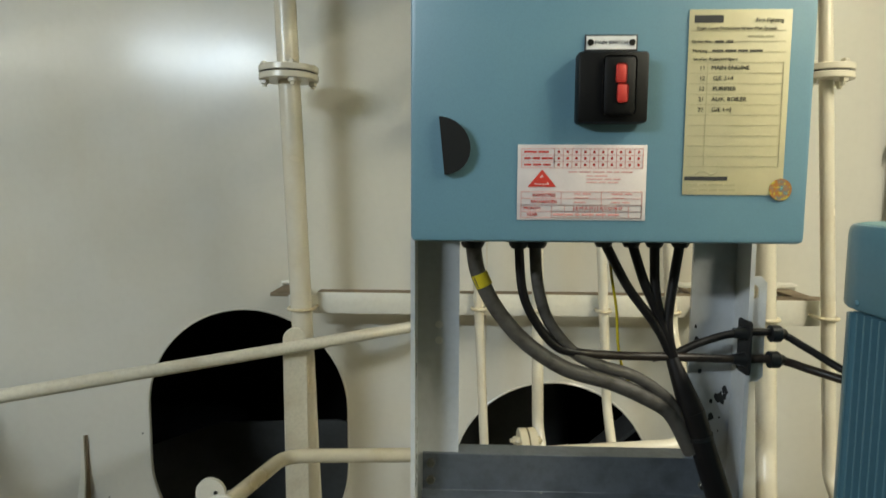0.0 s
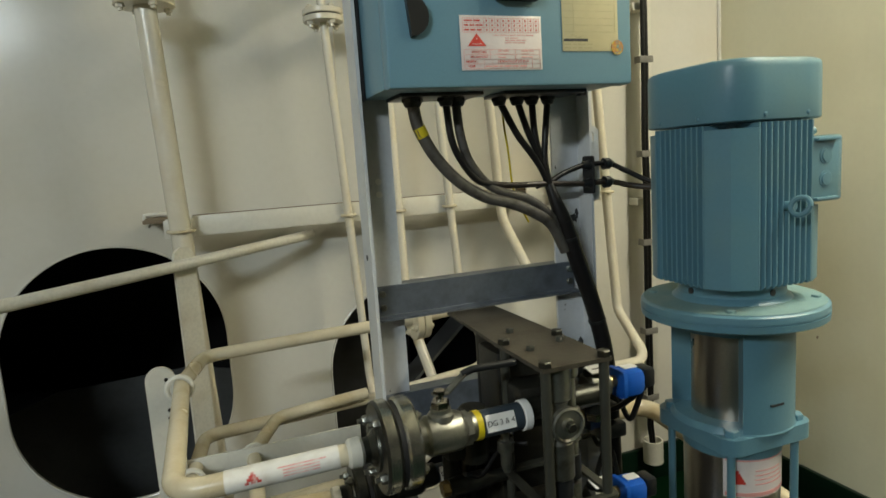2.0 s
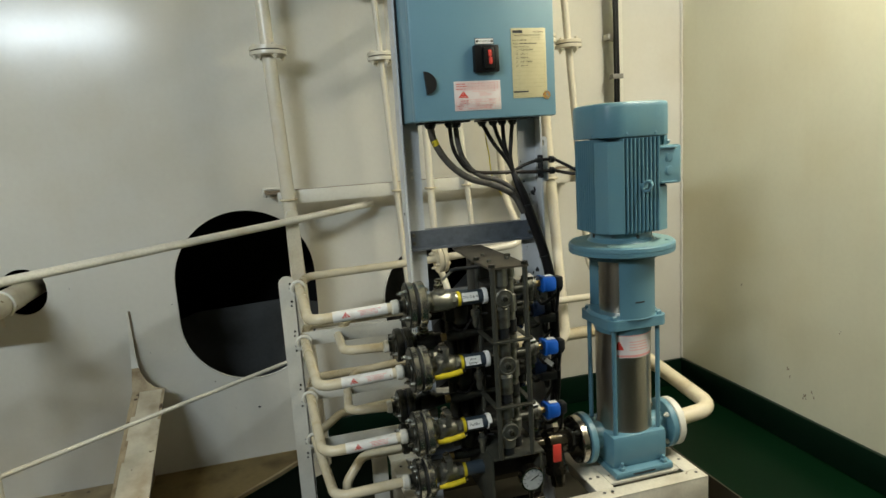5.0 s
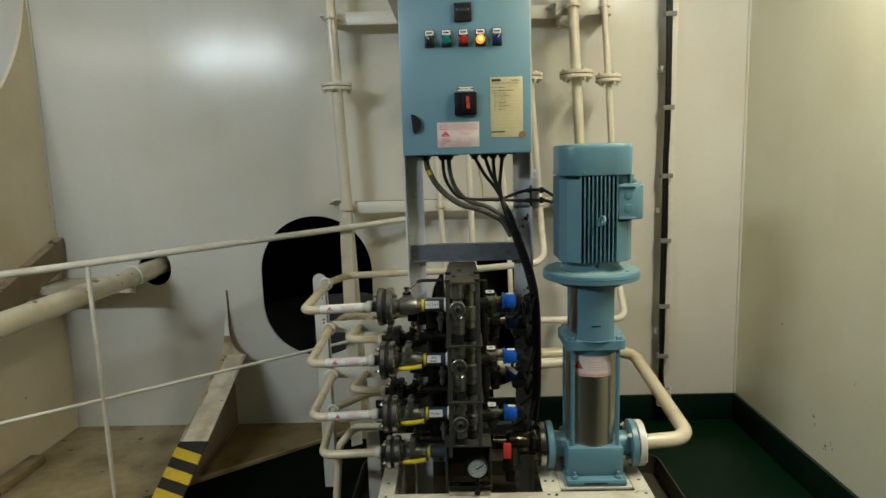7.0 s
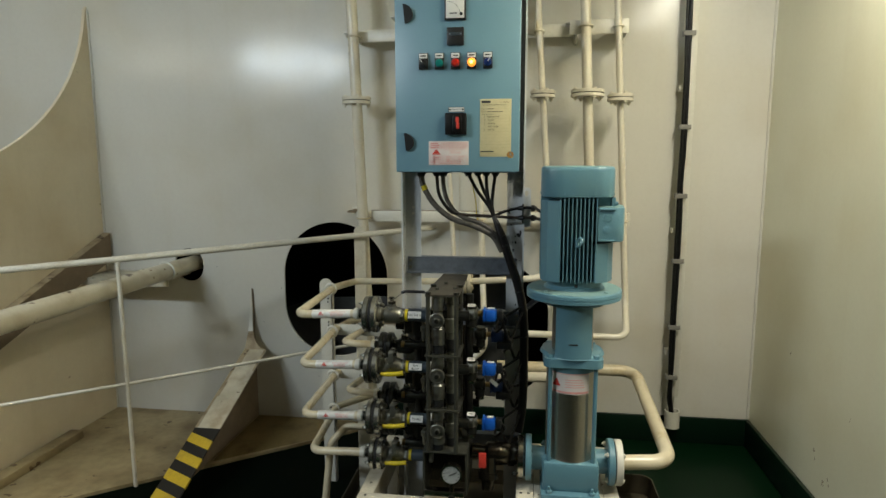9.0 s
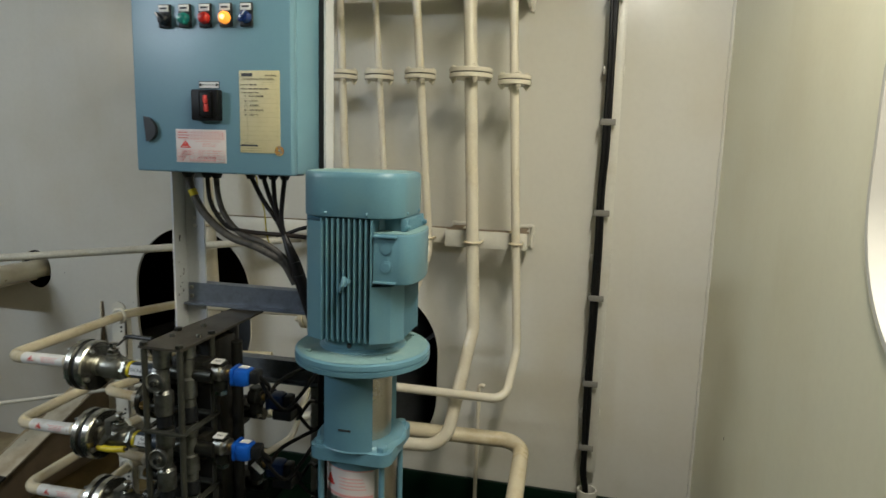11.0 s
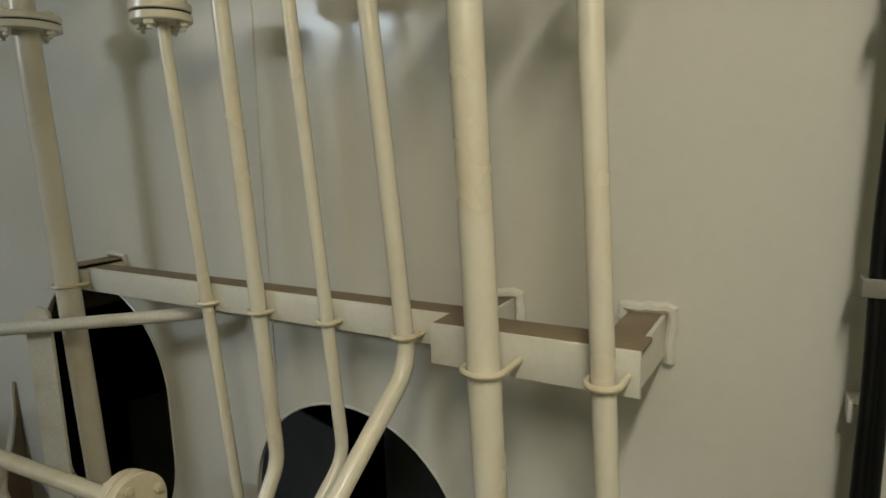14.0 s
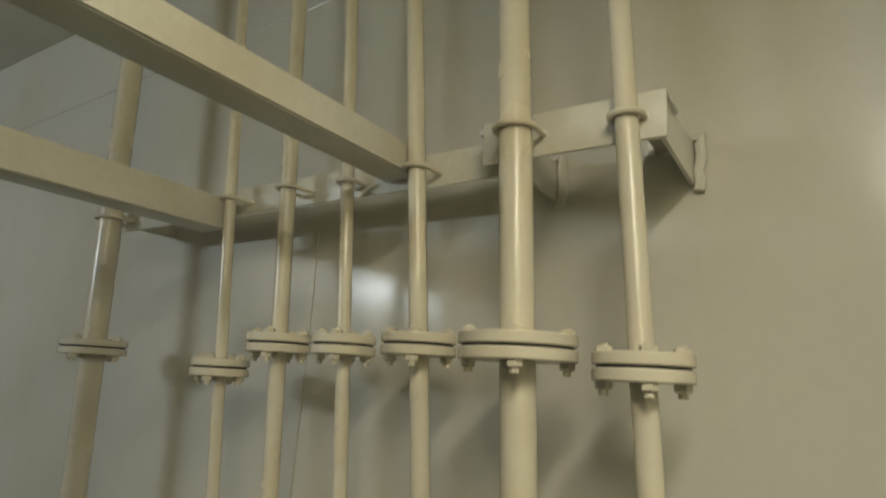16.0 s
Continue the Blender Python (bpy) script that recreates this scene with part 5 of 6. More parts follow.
part("coupling", on_axis(B(), [(0.89, 0.05), (1.105, 0.05)], 24), M_DULL, head)
part("slot_mark", box(B(), PX - 0.022, PX + 0.012, PY - 0.1268, PY - 0.124, 0.953, 0.958), M_INK, head)
sq = []
for cx, cy in ((1, 1), (-1, 1), (-1, -1), (1, -1)):
    base = math.atan2(cy, cx)
    sq += [(PX + cx * 0.084 + 0.032 * math.cos(base + a), PY + cy * 0.084 + 0.032 * math.sin(base + a)) for a in np.linspace(-0.75, 0.75, 6)]
neck = part("top_casting", prism(B(), sq, 0.858, 0.893), M_PUMP, pump, "square cast top of the pump")
part("top_collar", on_axis(B(), [(0.893, 0.128), (0.901, 0.124), (0.906, 0.120)], 36), M_PUMP, neck)
part("under_collar", on_axis(B(), [(0.830, 0.102), (0.858, 0.108)], 36), M_PUMP, neck)
for cx in (1, -1):
    for cy in (1, -1):
        x, y = PX + cx * 0.088, PY + cy * 0.088
        bolt = part("stay_bolt", cyl(B(), (x, y, 0.46), (x, y, 0.900), 0.0085, 12), M_PUMP, pump)
        part("stay_nut", nut(B(), (x, y, 0.893), (0, 0, 1), 0.0155, 0.014), M_PUMP, bolt)
part("sleeve", on_axis(B(), [(0.461, 0.1025), (0.470, 0.0995), (0.836, 0.0995)], 56), M_STEEL, pump, "brushed stainless steel sleeve")
lab = part("sleeve_label", sector(0.1000, 0.1006, -144, -50, 0.745, 0.832), M_LABEL, pump, "white and red printed warning label")
part("label_band", sector(0.1006, 0.1010, -142, -52, 0.826, 0.829), M_PINK, lab)
part("label_band", sector(0.1006, 0.1010, -142, -52, 0.748, 0.756), M_PINK, lab)
for k in range(5):
    part("label_mark", sector(0.1006, 0.1010, -129 - 10 + 1.9 * k, -129 + 10 - 1.9 * k, 0.775 + 0.006 * k, 0.781 + 0.006 * k), M_RED, lab, "red warning mark")
for z in (0.803, 0.793, 0.783, 0.773):
    part("label_line", sector(0.1006, 0.1010, -108, -62 - 200 * (z - 0.77), z, z + 0.0025), M_PINK, lab)
foot = part("pump_foot", on_axis(B(), [(0.455, 0.098), (0.472, 0.094), (0.478, 0.082)], 36), M_PUMP, pump, "cast pump foot")
part("foot_body", box(B(), PX - 0.112, PX + 0.112, PY - 0.112, PY + 0.112, 0.335, 0.460, 0.016), M_PUMP, foot)
part("foot_plate", box(B(), PX - 0.118, PX + 0.118, PY - 0.142, PY + 0.142, 0.312, 0.340, 0.008), M_PUMP, foot)
for cx in (1, -1):
    for cy in (1, -1):
        bm = cyl(B(), (PX + cx * 0.085, PY + cy * 0.125, 0.338), (PX + cx * 0.085, PY + cy * 0.125, 0.366), 0.006, 10)
        nut(bm, (PX + cx * 0.085, PY + cy * 0.125, 0.340), (0, 0, 1), 0.013, 0.012)
        part("foot_bolt", bm, M_PUMP, foot)
    part("side_neck", cyl(B(), (PX + cx * 0.10, PY, 0.425), (PX + cx * 0.158, PY, 0.425), 0.05, 28), M_PUMP, foot)
    part("side_flange", cyl(B(), (PX + cx * 0.155, PY, 0.425), (PX + cx * 0.180, PY, 0.425), 0.094, 40, 0.003), M_PUMP, foot)
part("slot", box(B(), PX - 0.05, PX + 0.04, PY - 0.1425, PY - 0.140, 0.322, 0.329), M_INK, foot)

# counter flange and discharge pipe
disc = thing("discharge_pipe", (1.711, 1.30, 0.42), "cream painted discharge pipe bent round behind the pump", "pipe")
part("counter_flange", cyl(B(), (PX + 0.184, PY, 0.425), (PX + 0.212, PY, 0.425), 0.092, 40, 0.003), M_OFFWHITE, disc, "white painted counter flange")
part("gasket", cyl(B(), (PX + 0.179, PY, 0.425), (PX + 0.185, PY, 0.425), 0.086, 36), M_RUBBER_SHADE, disc)
flange_bolts(disc, (PX + 0.183, PY, 0.425), (1, 0, 0), 0.076, 0.028, 4, 0.010, M_OFFWHITE, 0.78)
part("pipe_run", tube(B(), [(PX + 0.21, PY, 0.425), (1.698, 1.205, 0.434), (1.680, 1.99, 0.548), (1.40, 1.95, 0.562), (0.95, 1.93, 0.565)], 0.031, 0.075, 20), M_BRANCH, disc)
part("weld_collar", cyl(B(), (PX + 0.211, PY, 0.425), (PX + 0.220, PY, 0.425), 0.036, 24, 0.003), M_CREAM, disc)

# ---- base frame and drip tray ----
base = thing("base_frame", (0.95, 1.27, 0.0), "cream painted welded steel base frame under pump and valves", "base frame")
SZ = 0.312
Y0, Y1, X0, X1 = 0.965, 1.56, 0.43, 1.485


def beam(x0, x1, y0, y1, top, h, t=0.006):
    bm = box(B(), x0, x1, y0, y1, top - t, top, 0.001)
    if x1 - x0 > y1 - y0:
        box(bm, x0, x1, y0, y0 + t, top - h, top - t, 0.001)
    else:
        box(bm, x1 - t, x1, y0, y1, top - h, top - t, 0.001)
    return bm


part("front_beam", beam(X0, X1, Y0, Y0 + 0.055, SZ, 0.12), M_BASE, base)
part("back_beam", beam(X0, X1, Y1 - 0.055, Y1, SZ, 0.12), M_BASE, base)
part("left_beam", beam(X0, X0 + 0.06, Y0 + 0.056, Y1 - 0.056, SZ, 0.12), M_BASE, base)
part("right_beam", beam(X1 - 0.06, X1, Y0 + 0.056, Y1 - 0.056, SZ, 0.12), M_BASE, base)
part("middle_beam", beam(1.070, 1.140, Y0 + 0.056, Y1 - 0.056, SZ, 0.12), M_BASE, base)
part("pump_plate", box(B(), 1.142, X1 - 0.062, 1.047, 1.40, SZ - 0.012, SZ - 0.001, 0.002), M_BASE, base)
for x in (1.09, 1.12, 1.46, 0.46):
    for y in (1.0, 1.10, 1.45):
        part("bolt_hole", cyl(B(), (x, y, SZ - 0.001), (x, y, SZ + 0.0008), 0.006, 10), M_INK, base)
for x in (X0 + 0.03, X1 - 0.03):
    for y in (Y0 + 0.03, Y1 - 0.03):
        part("foot_post", box(B(), x - 0.025, x + 0.025, y - 0.02, y + 0.02, 0.008, SZ - 0.006, 0.002), M_BASE, base)



def rounded(x0, x1, y0, y1, r, n=6):
    pts = []
    for (cx, cy), a0 in (((x1 - r, y1 - r), 0), ((x0 + r, y1 - r), 90), ((x0 + r, y0 + r), 180), ((x1 - r, y0 + r), 270)):
        pts += [(cx + r * math.cos(radians(a0 + 90 * k / n)), cy + r * math.sin(radians(a0 + 90 * k / n))) for k in range(n + 1)]
    return pts


tray = thing("drip_tray", (1.0, 1.2, 0.0), "grimy grey steel drip tray on the deck under the base frame", "drip tray")
part("tray_rim", prism(B(), rounded(0.26, 1.73, 0.74, 1.72, 0.06), 0.001, 0.105, holes=[rounded(0.266, 1.724, 0.746, 1.714, 0.055)]), M_TRAY, tray)
part("tray_floor", prism(B(), rounded(0.267, 1.723, 0.747, 1.713, 0.054), 0.001, 0.006), M_TRAY, tray)

# ---- post with the branch pipes ----
post = thing("pipe_post", (0.105, 1.64, 0.0), "tall off-white flat steel post with pipe clamps and cross bars", "post")
outline = [(a, max(b, 0.0)) for a, b in oval(0, 0.48, 0.062, 1.20, 8)]
bm = prism(B(), [(0.106 + a, b) for a, b in outline], -0.02, -0.012, on_y(1.62))
box(bm, 0.130, 0.137, 1.632, 1.665, 0.0, 1.04, 0.001)
part("post_bar", bm, M_OFFWHITE, post)
for z in (0.815, 0.585, 0.36):
    part("cross_bar", box(B(), 0.137, 0.545, 1.655, 1.662, z - 0.028, z + 0.028, 0.001), M_OFFWHITE, post)
for z in (1.05, 0.98, 0.86, 0.80, 0.64, 0.57, 0.41, 0.35):
    part("bolt", nut(B(), (0.118, 1.632, z), (0, -1, 0), 0.0045, 0.004), M_DULL, post)
    part("bolt", nut(B(), (0.116, 1.632, z - 0.018), (0, -1, 0), 0.004, 0.003), M_DULL, post)
short = box(B(), 0.338, 0.395, 1.352, 1.362, 0.008, 0.42, 0.002)
solid("short_post", short, M_OFFWHITE, "short off-white flat steel post beside the drip tray", "post")

ROWS_Z = {"A": 1.050, "B": 0.834, "C": 0.606, "D": 0.432}
BEND = {"A": (0.155, 1.110), "B": (0.165, 1.112), "C": (0.158, 1.125), "D": (0.185, 1.150)}
FLY = {"A": 1.078, "B": 1.086, "C": 1.105, "D": 1.130}
back_run = {"A": [(0.79, 1.89, 1.033), (0.192, 1.875, 1.022)], "B": [(0.62, 1.93, 0.80), (0.172, 1.86, 0.812)],
            "C": [(0.60, 1.92, 0.56), (0.176, 1.86, 0.578)], "D": [(0.60, 1.88, 0.40), (0.28, 1.85, 0.40)]}
for row, z in ROWS_Z.items():
    bx, by = BEND[row]
    zb = z - 0.018
    t = thing("branch_pipe", (bx, by, zb), "cream painted branch pipe with a white and red flow label", "pipe", "branch pipes")
    r = 0.0172
    part("pipe_run", tube(B(), back_run[row] + [(0.150, 1.62, zb + 0.006), (bx, by, zb), (0.430, FLY[row], z)], r, 0.055, 16), M_BRANCH, t)
    loop = [(0.146 + 0.026 * math.cos(a), 1.59, zb + 0.006 + 0.026 * math.sin(a)) for a in np.linspace(0, 2 * math.pi, 18)]
    part("pipe_clamp", tube(B(), loop, 0.006, 0, 8), M_OFFWHITE, t, "round pipe clamp")
    part("end_collar", lathe(B(), (0.408, FLY[row], z), (1, 0, 0), [(0, 0.0185), (0.004, 0.023), (0.020, 0.024), (0.026, 0.019)], 16), M_OFFWHITE, t)
    if row != "D":
        q0, q1 = Vector((bx, by, zb)), Vector((0.430, FLY[row], z))
        p0, p1 = q0.lerp(q1, 0.27), q0.lerp(q1, 0.88)
        sl = part("flow_label", cyl(B(), p0, p1, r + 0.0009, 16), M_WORNLABEL, t, "white wrapped flow label with a red triangle")
        bm = B()
        for lo, hi, s0, s1 in ((-8, 6, 0.168, 0.205), (-8, 4, 0.222, 0.262), (-6, 6, 0.276, 0.312), (6, 20, 0.19, 0.29), (20, 33, 0.208, 0.27), (33, 46, 0.226, 0.254)):
            wrap_patch(bm, p0, p1, r + 0.0014, lo, hi, s0, s1)
        part("triangle", bm, M_WORNRED, sl, "red warning triangle")
        bm = B()
        for k in range(4):
            wrap_patch(bm, p0, p1, r + 0.0014, -8 + 14 * k, -1 + 14 * k, 0.50 - 0.04 * (k == 3), 0.82 + 0.06 * (k == 3))
        part("print", bm, M_WORNPINK, sl, "lines of pale red print")


def back_branch(zc, yc, clamp, z_from):
    t = thing("branch_pipe", (0.29, yc, zc), "cream painted branch pipe behind, turning into a flange", "pipe", "branch pipes")
    part("pipe_run", tube(B(), [(0.62, 1.90, z_from), (0.36, 1.86, z_from - 0.005), clamp, (0.275, yc + 0.02, zc), (0.432, yc, zc)], 0.0165, 0.05, 14), M_BRANCH, t)
    c = Vector(clamp)
    loop = [(c.x + 0.024 * math.cos(a), c.y - 0.01, c.z + 0.024 * math.sin(a)) for a in np.linspace(0, 2 * math.pi, 16)]
    part("pipe_clamp", tube(B(), loop, 0.006, 0, 8), M_OFFWHITE, t, "round pipe clamp")
    part("end_collar", lathe(B(), (0.412, yc, zc), (1, 0, 0), [(0, 0.018), (0.004, 0.022), (0.018, 0.023)], 14), M_OFFWHITE, t)


back_branch(0.842, 1.335, (0.285, 1.70, 0.810), 0.83)
back_branch(0.600, 1.370, (0.305, 1.70, 0.575), 0.58)

t = thing("drain_pipe", (0.23, 1.25, 0.0), "cream painted drain pipe bent down to the drip tray", "pipe")
part("pipe_run", tube(B(), [(0.44, 1.29, 0.470), (0.30, 1.29, 0.470), (0.235, 1.26, 0.40), (0.205, 1.20, 0.0)], 0.0165, 0.05, 14), M_BRANCH, t)
t = thing("pipe_flange", (0.79, 1.89, 1.033), "cream painted bolted flange pair on a slanting pipe", "flange")
part("flange", bolt_flange(B(), (0.79, 1.89, 1.033), (0.5, 0.03, 0.02), 0.063, 0.020), M_BRANCH, t)
flange_bolts(t, (0.79, 1.89, 1.033), (0.5, 0.03, 0.02), 0.046, 0.022, 4, 0.010, M_BRANCH)

# ---- valve rows ----
def valve_row(z, y, name_text, lever, x=0.484, r=0.073, back=False):
    """Bolted flange pair, ball valve with its lever, and the sleeve that carries the name tag."""
    t = thing("section_valve", (x + 0.1, y, z), "grimy steel ball valve with bolted flanges" + (" and a name tag" if name_text else ""), "valve", "section valves")
    rim = M_DULL if back else M_RIM
    for s in (0, 1):
        x0 = x - 0.029 + s * 0.033
        prof = [(0, r - 0.004), (0.004, r), (0.021, r), (0.025, r - 0.004)]
        if not s:
            prof = [(-0.004, 0.036), (0, 0.038), (0, r - 0.004)] + prof[1:]
        part("flange", lathe(B(), (x0, y, z), (1, 0, 0), prof, 40), rim if s else M_DULL, t, "" if s else "dirty face of the flange")
    part("flange_rim", lathe(B(), (x - 0.0245, y, z), (1, 0, 0), [(0, r + 0.0003), (0.0155, r + 0.0003)], 40), rim, t, "smeared bright rim")
    part("gasket", cyl(B(), (x - 0.004, y, z), (x + 0.004, y, z), r - 0.005, 30), M_RUBBER_SHADE, t, "dark gasket")
    flange_bolts(t, (x, y, z), (1, 0, 0), r - 0.016, 0.029, 4, 0.008, M_BODY, 0.5)
    part("neck", lathe(B(), (x - 0.064, y, z), (1, 0, 0), [(0, 0.020), (0.022, 0.020), (0.036, 0.034)], 18), M_DULL, t)
    bx = x + 0.029
    prof = [(0, 0.030), (0.008, 0.030), (0.011, 0.027), (0.020, 0.027), (0.026, 0.033), (0.080, 0.033), (0.086, 0.029), (0.092, 0.0245), (0.116, 0.0230)]
    part("valve_body", lathe(B(), (bx, y, z), (1, 0, 0), prof, 26), M_DULL if back else M_BODY, t, "dull steel valve body")
    sx = bx + 0.052
    boss = lathe(B(), (sx, y, z + 0.022), (0, 0, 1), [(0, 0.024), (0.012, 0.022), (0.015, 0.017), (0.022, 0.017)], 16)
    part("body_boss", boss, M_DULL if back else M_BODY, t)
    if not back:
        part("end_hexagon", nut(B(), (bx + 0.086, y, z), (1, 0, 0), 0.0285, 0.016), M_BODY, t)
    stem = B()
    nut(stem, (sx, y, z + 0.043), (0, 0, 1), 0.0155, 0.014)
    cyl(stem, (sx, y, z + 0.056), (sx, y, z + 0.070), 0.007, 12)
    nut(stem, (sx, y, z + 0.066), (0, 0, 1), 0.011, 0.008)
    part("stem", stem, M_CHROME, t)
    if lever == "black":
        strap = box(B(), sx - 0.012, sx + 0.016, y - 0.009, y + 0.009, z + 0.0655, z + 0.0685, 0.001)
        box(strap, 0, 0.040, -0.009, 0.009, -0.0015, 0.0015, 0.0005, pose(sx + 0.014, y, z + 0.067, 0, -40, 0))
        part("lever_strap", strap, M_BODY, t, "bright bent lever strap")
        part("lever", tube(B(), [(sx + 0.040, y, z + 0.092), (sx + 0.058, y - 0.002, z + 0.098), (sx + 0.135, y - 0.006, z + 0.098)], 0.0062, 0.02, 10), M_BLACK, t, "black sleeved lever")
    elif lever == "yellow":
        p = [(sx - 0.040, y - 0.041, z - 0.021), (sx + 0.005, y - 0.045, z - 0.019), (sx + 0.050, y - 0.044, z - 0.013)]
        grip = part("lever", tube(B(), smooth_line(p, 4), 0.0095, 0, 10), M_YELLOW, t, "yellow sleeved lever")
        part("lever_tip", cyl(B(), (sx + 0.049, y - 0.044, z - 0.0135), (sx + 0.060, y - 0.044, z - 0.012), 0.0045, 8), M_CHROME, grip)
        strap = box(B(), sx - 0.012, sx + 0.012, y - 0.044, y + 0.010, z + 0.0655, z + 0.0685, 0.001)
        box(strap, sx - 0.010, sx + 0.010, y - 0.046, y - 0.043, z + 0.022, z + 0.0675, 0.001)
        box(strap, 0, 0.052, -0.0015, 0.0015, -0.008, 0.008, 0.0005, pose(sx - 0.002, y - 0.0445, z + 0.026, 0, 128, 0))
        part("lever_strap", strap, M_BODY, t, "bright bent lever strap")
    ex, end = bx + 0.112, 0.720
    if not back:
        part("yellow_ring", cyl(B(), (ex - 0.004, y, z), (ex + 0.006, y, z), 0.0248, 16), M_YELLOW, t)
    sleeve = part("sleeve", cyl(B(), (ex + 0.006, y, z), (end - 0.012, y, z), 0.0235 if not back else 0.019, 20, 0.002), M_SLEEVE, t, "dark sleeve")
    part("white_ring", cyl(B(), (end - 0.014, y, z), (end + 0.002, y, z), 0.0265 if not back else 0.0205, 20, 0.002), M_WHITE, t)
    if name_text:
        w = min(0.052, end - 0.02 - ex - 0.008)
        cx = ex + 0.010 + w / 2
        tag = part("name_tag", box(B(), cx - w / 2, cx + w / 2, -0.0012, 0.0012, -0.014, 0.014, 0, pose(0, y - 0.0225, z + 0.008, -22, 0, 0)), M_WHITE, sleeve, "white name tag")
        lettering(name_text, 0.0125, pose(cx, y - 0.0242, z + 0.0075, 68, 0, 0), M_INK, tag)
    return t


valve_row(ROWS_Z["A"], FLY["A"], "DG 3 & 4", "black")
valve_row(ROWS_Z["B"], FLY["B"], "Aux\nBoiler", "yellow")
valve_row(ROWS_Z["C"], FLY["C"], "Purifier", "yellow")
valve_row(ROWS_Z["D"], FLY["D"], "", "yellow", r=0.066)
valve_row(0.842, 1.335, "DG 1 & 2", "none", back=True, r=0.060)
valve_row(0.594, 1.375, "", "none", back=True, r=0.060)
valve_row(0.470, 1.36, "", "none", back=True, r=0.056)

# ---- manifold stand between the valves ----
mf = thing("manifold_stand", (0.78, 1.08, 0.5), "grimy steel manifold stand with tie rods and test valves", "manifold")
FX0, FX1, FY0, FY1 = 0.712, 0.842, 1.000, 1.170
top = prism(B(), [(FX0, FY0), (FX1, FY0), (FX1, FY1), (FX1 - 0.006, 1.45), (FX0 + 0.012, 1.45), (FX0, FY1)], 1.146, 1.153)
part("top_plate", top, M_TOPPLATE, mf, "dirty grey top plate bolted back to the channel")
for z in (0.910, 0.690):
    bm = prism(B(), rounded(FX0 - 0.004, FX1 + 0.006, FY0 - 0.006, FY1, 0.012, 3), z - 0.003, z + 0.003, holes=[rounded(FX0 + 0.012, FX1 - 0.010, FY0 + 0.010, FY1 - 0.02, 0.01, 3)])
    part("middle_plate", bm, M_PLATE, mf)
part("bottom_plate", box(B(), FX0 - 0.014, FX1 + 0.032, FY0 + 0.01, 1.30, 0.505, 0.512, 0.001), M_PLATE, mf)
for x in (FX0 + 0.010, FX1 - 0.010):
    for y in (FY0 + 0.010, FY1 - 0.012):
        rod = part("tie_rod", cyl(B(), (x, y, 0.510), (x, y, 1.158), 0.0085, 12), M_PLATE, mf)
        part("rod_nut", nut(B(), (x, y, 1.153), (0, 0, 1), 0.0115, 0.010), M_DULL, rod)
for x, y in ((0.745, 1.10), (0.815, 1.12), (0.765, 1.22)):
    part("top_bolt", nut(B(), (x, y, 1.153), (0, 0, 1), 0.008, 0.009), M_PLATE, mf)
for z, top_z in ((ROWS_Z["A"], 1.146), (0.828, 0.907), (0.600, 0.687)):
    lo = {1.146: 0.913, 0.907: 0.693, 0.687: 0.512}[top_z]
    h = top_z - lo
    v = part("test_valve", lathe(B(), (0.757, 1.038, lo), (0, 0, 1), [(0, 0.020), (h * 0.14, 0.020), (h * 0.16, 0.026), (h * 0.42, 0.026), (h * 0.46, 0.018), (h * 0.72, 0.018), (h * 0.75, 0.025), (h, 0.025)], 18), M_BODY, mf, "upright steel test valve")
    part("dark_collar", cyl(B(), (0.757, 1.038, lo + 0.002), (0.757, 1.038, lo + h * 0.145), 0.0225, 16), M_BLACK, v)
    part("dark_collar", cyl(B(), (0.803, 1.085, lo + 0.002), (0.803, 1.085, lo + h * 0.20), 0.0225, 16), M_BLACK, v)
    part("dial_cap", lathe(B(), (0.757, 1.020, z), (0, -1, 0), [(0, 0.022), (0.008, 0.030), (0.017, 0.0305), (0.019, 0.027), (0.014, 0.0245), (0.015, 0.012), (0.020, 0.010), (0.020, 0.0)], 24), M_BODY, v, "bright round cap with a recessed face")
    part("cap_nut", nut(B(), (0.757, 1.000, z), (0, -1, 0), 0.009, 0.010), M_DULL, v)
    part("test_valve", lathe(B(), (0.803, 1.085, lo), (0, 0, 1), [(0, 0.019), (h * 0.3, 0.019), (h * 0.32, 0.024), (h * 0.55, 0.024), (h * 0.57, 0.017), (h * 0.8, 0.017), (h * 0.82, 0.022), (h, 0.022)], 18), M_BODY, mf, "upright steel test valve")
    part("row_pipe", cyl(B(), (0.71, FLY["A"] + 0.02, z), (0.875, FLY["A"] + 0.02, z), 0.021, 16), M_DULL, mf)
    part("row_block", box(B(), 0.72, 0.84, 1.10, 1.165, z - 0.04, z + 0.035, 0.006), M_GAP, mf)
# inner blocks and risers carry the shade between the rows in their black
part("header_block", box(B(), 0.722, 0.832, 1.195, 1.285, 0.513, 1.125, 0.008), M_GAP, mf, "grimy header block, gap shade in its black")
for x, y, top_z in ((0.640, 1.255, 0.95), (0.688, 1.285, 0.99), (0.862, 1.24, 1.11)):
    part("riser", cyl(B(), (x, y, 0.50), (x, y, top_z), 0.017, 14), M_GAP, mf, "dark upright riser")
part("header_pipe", cyl(B(), (0.775, 1.330, 0.512), (0.775, 1.330, 1.13), 0.034, 22), M_GAP, mf, "upright header pipe")
for z in (0.842, 0.594):
    part("row_pipe", cyl(B(), (0.70, 1.335, z), (0.90, 1.335, z), 0.019, 16), M_DULL, mf)
    part("row_block", box(B(), 0.735, 0.83, 1.28, 1.37, z - 0.045, z + 0.045, 0.008), M_GAP, mf)
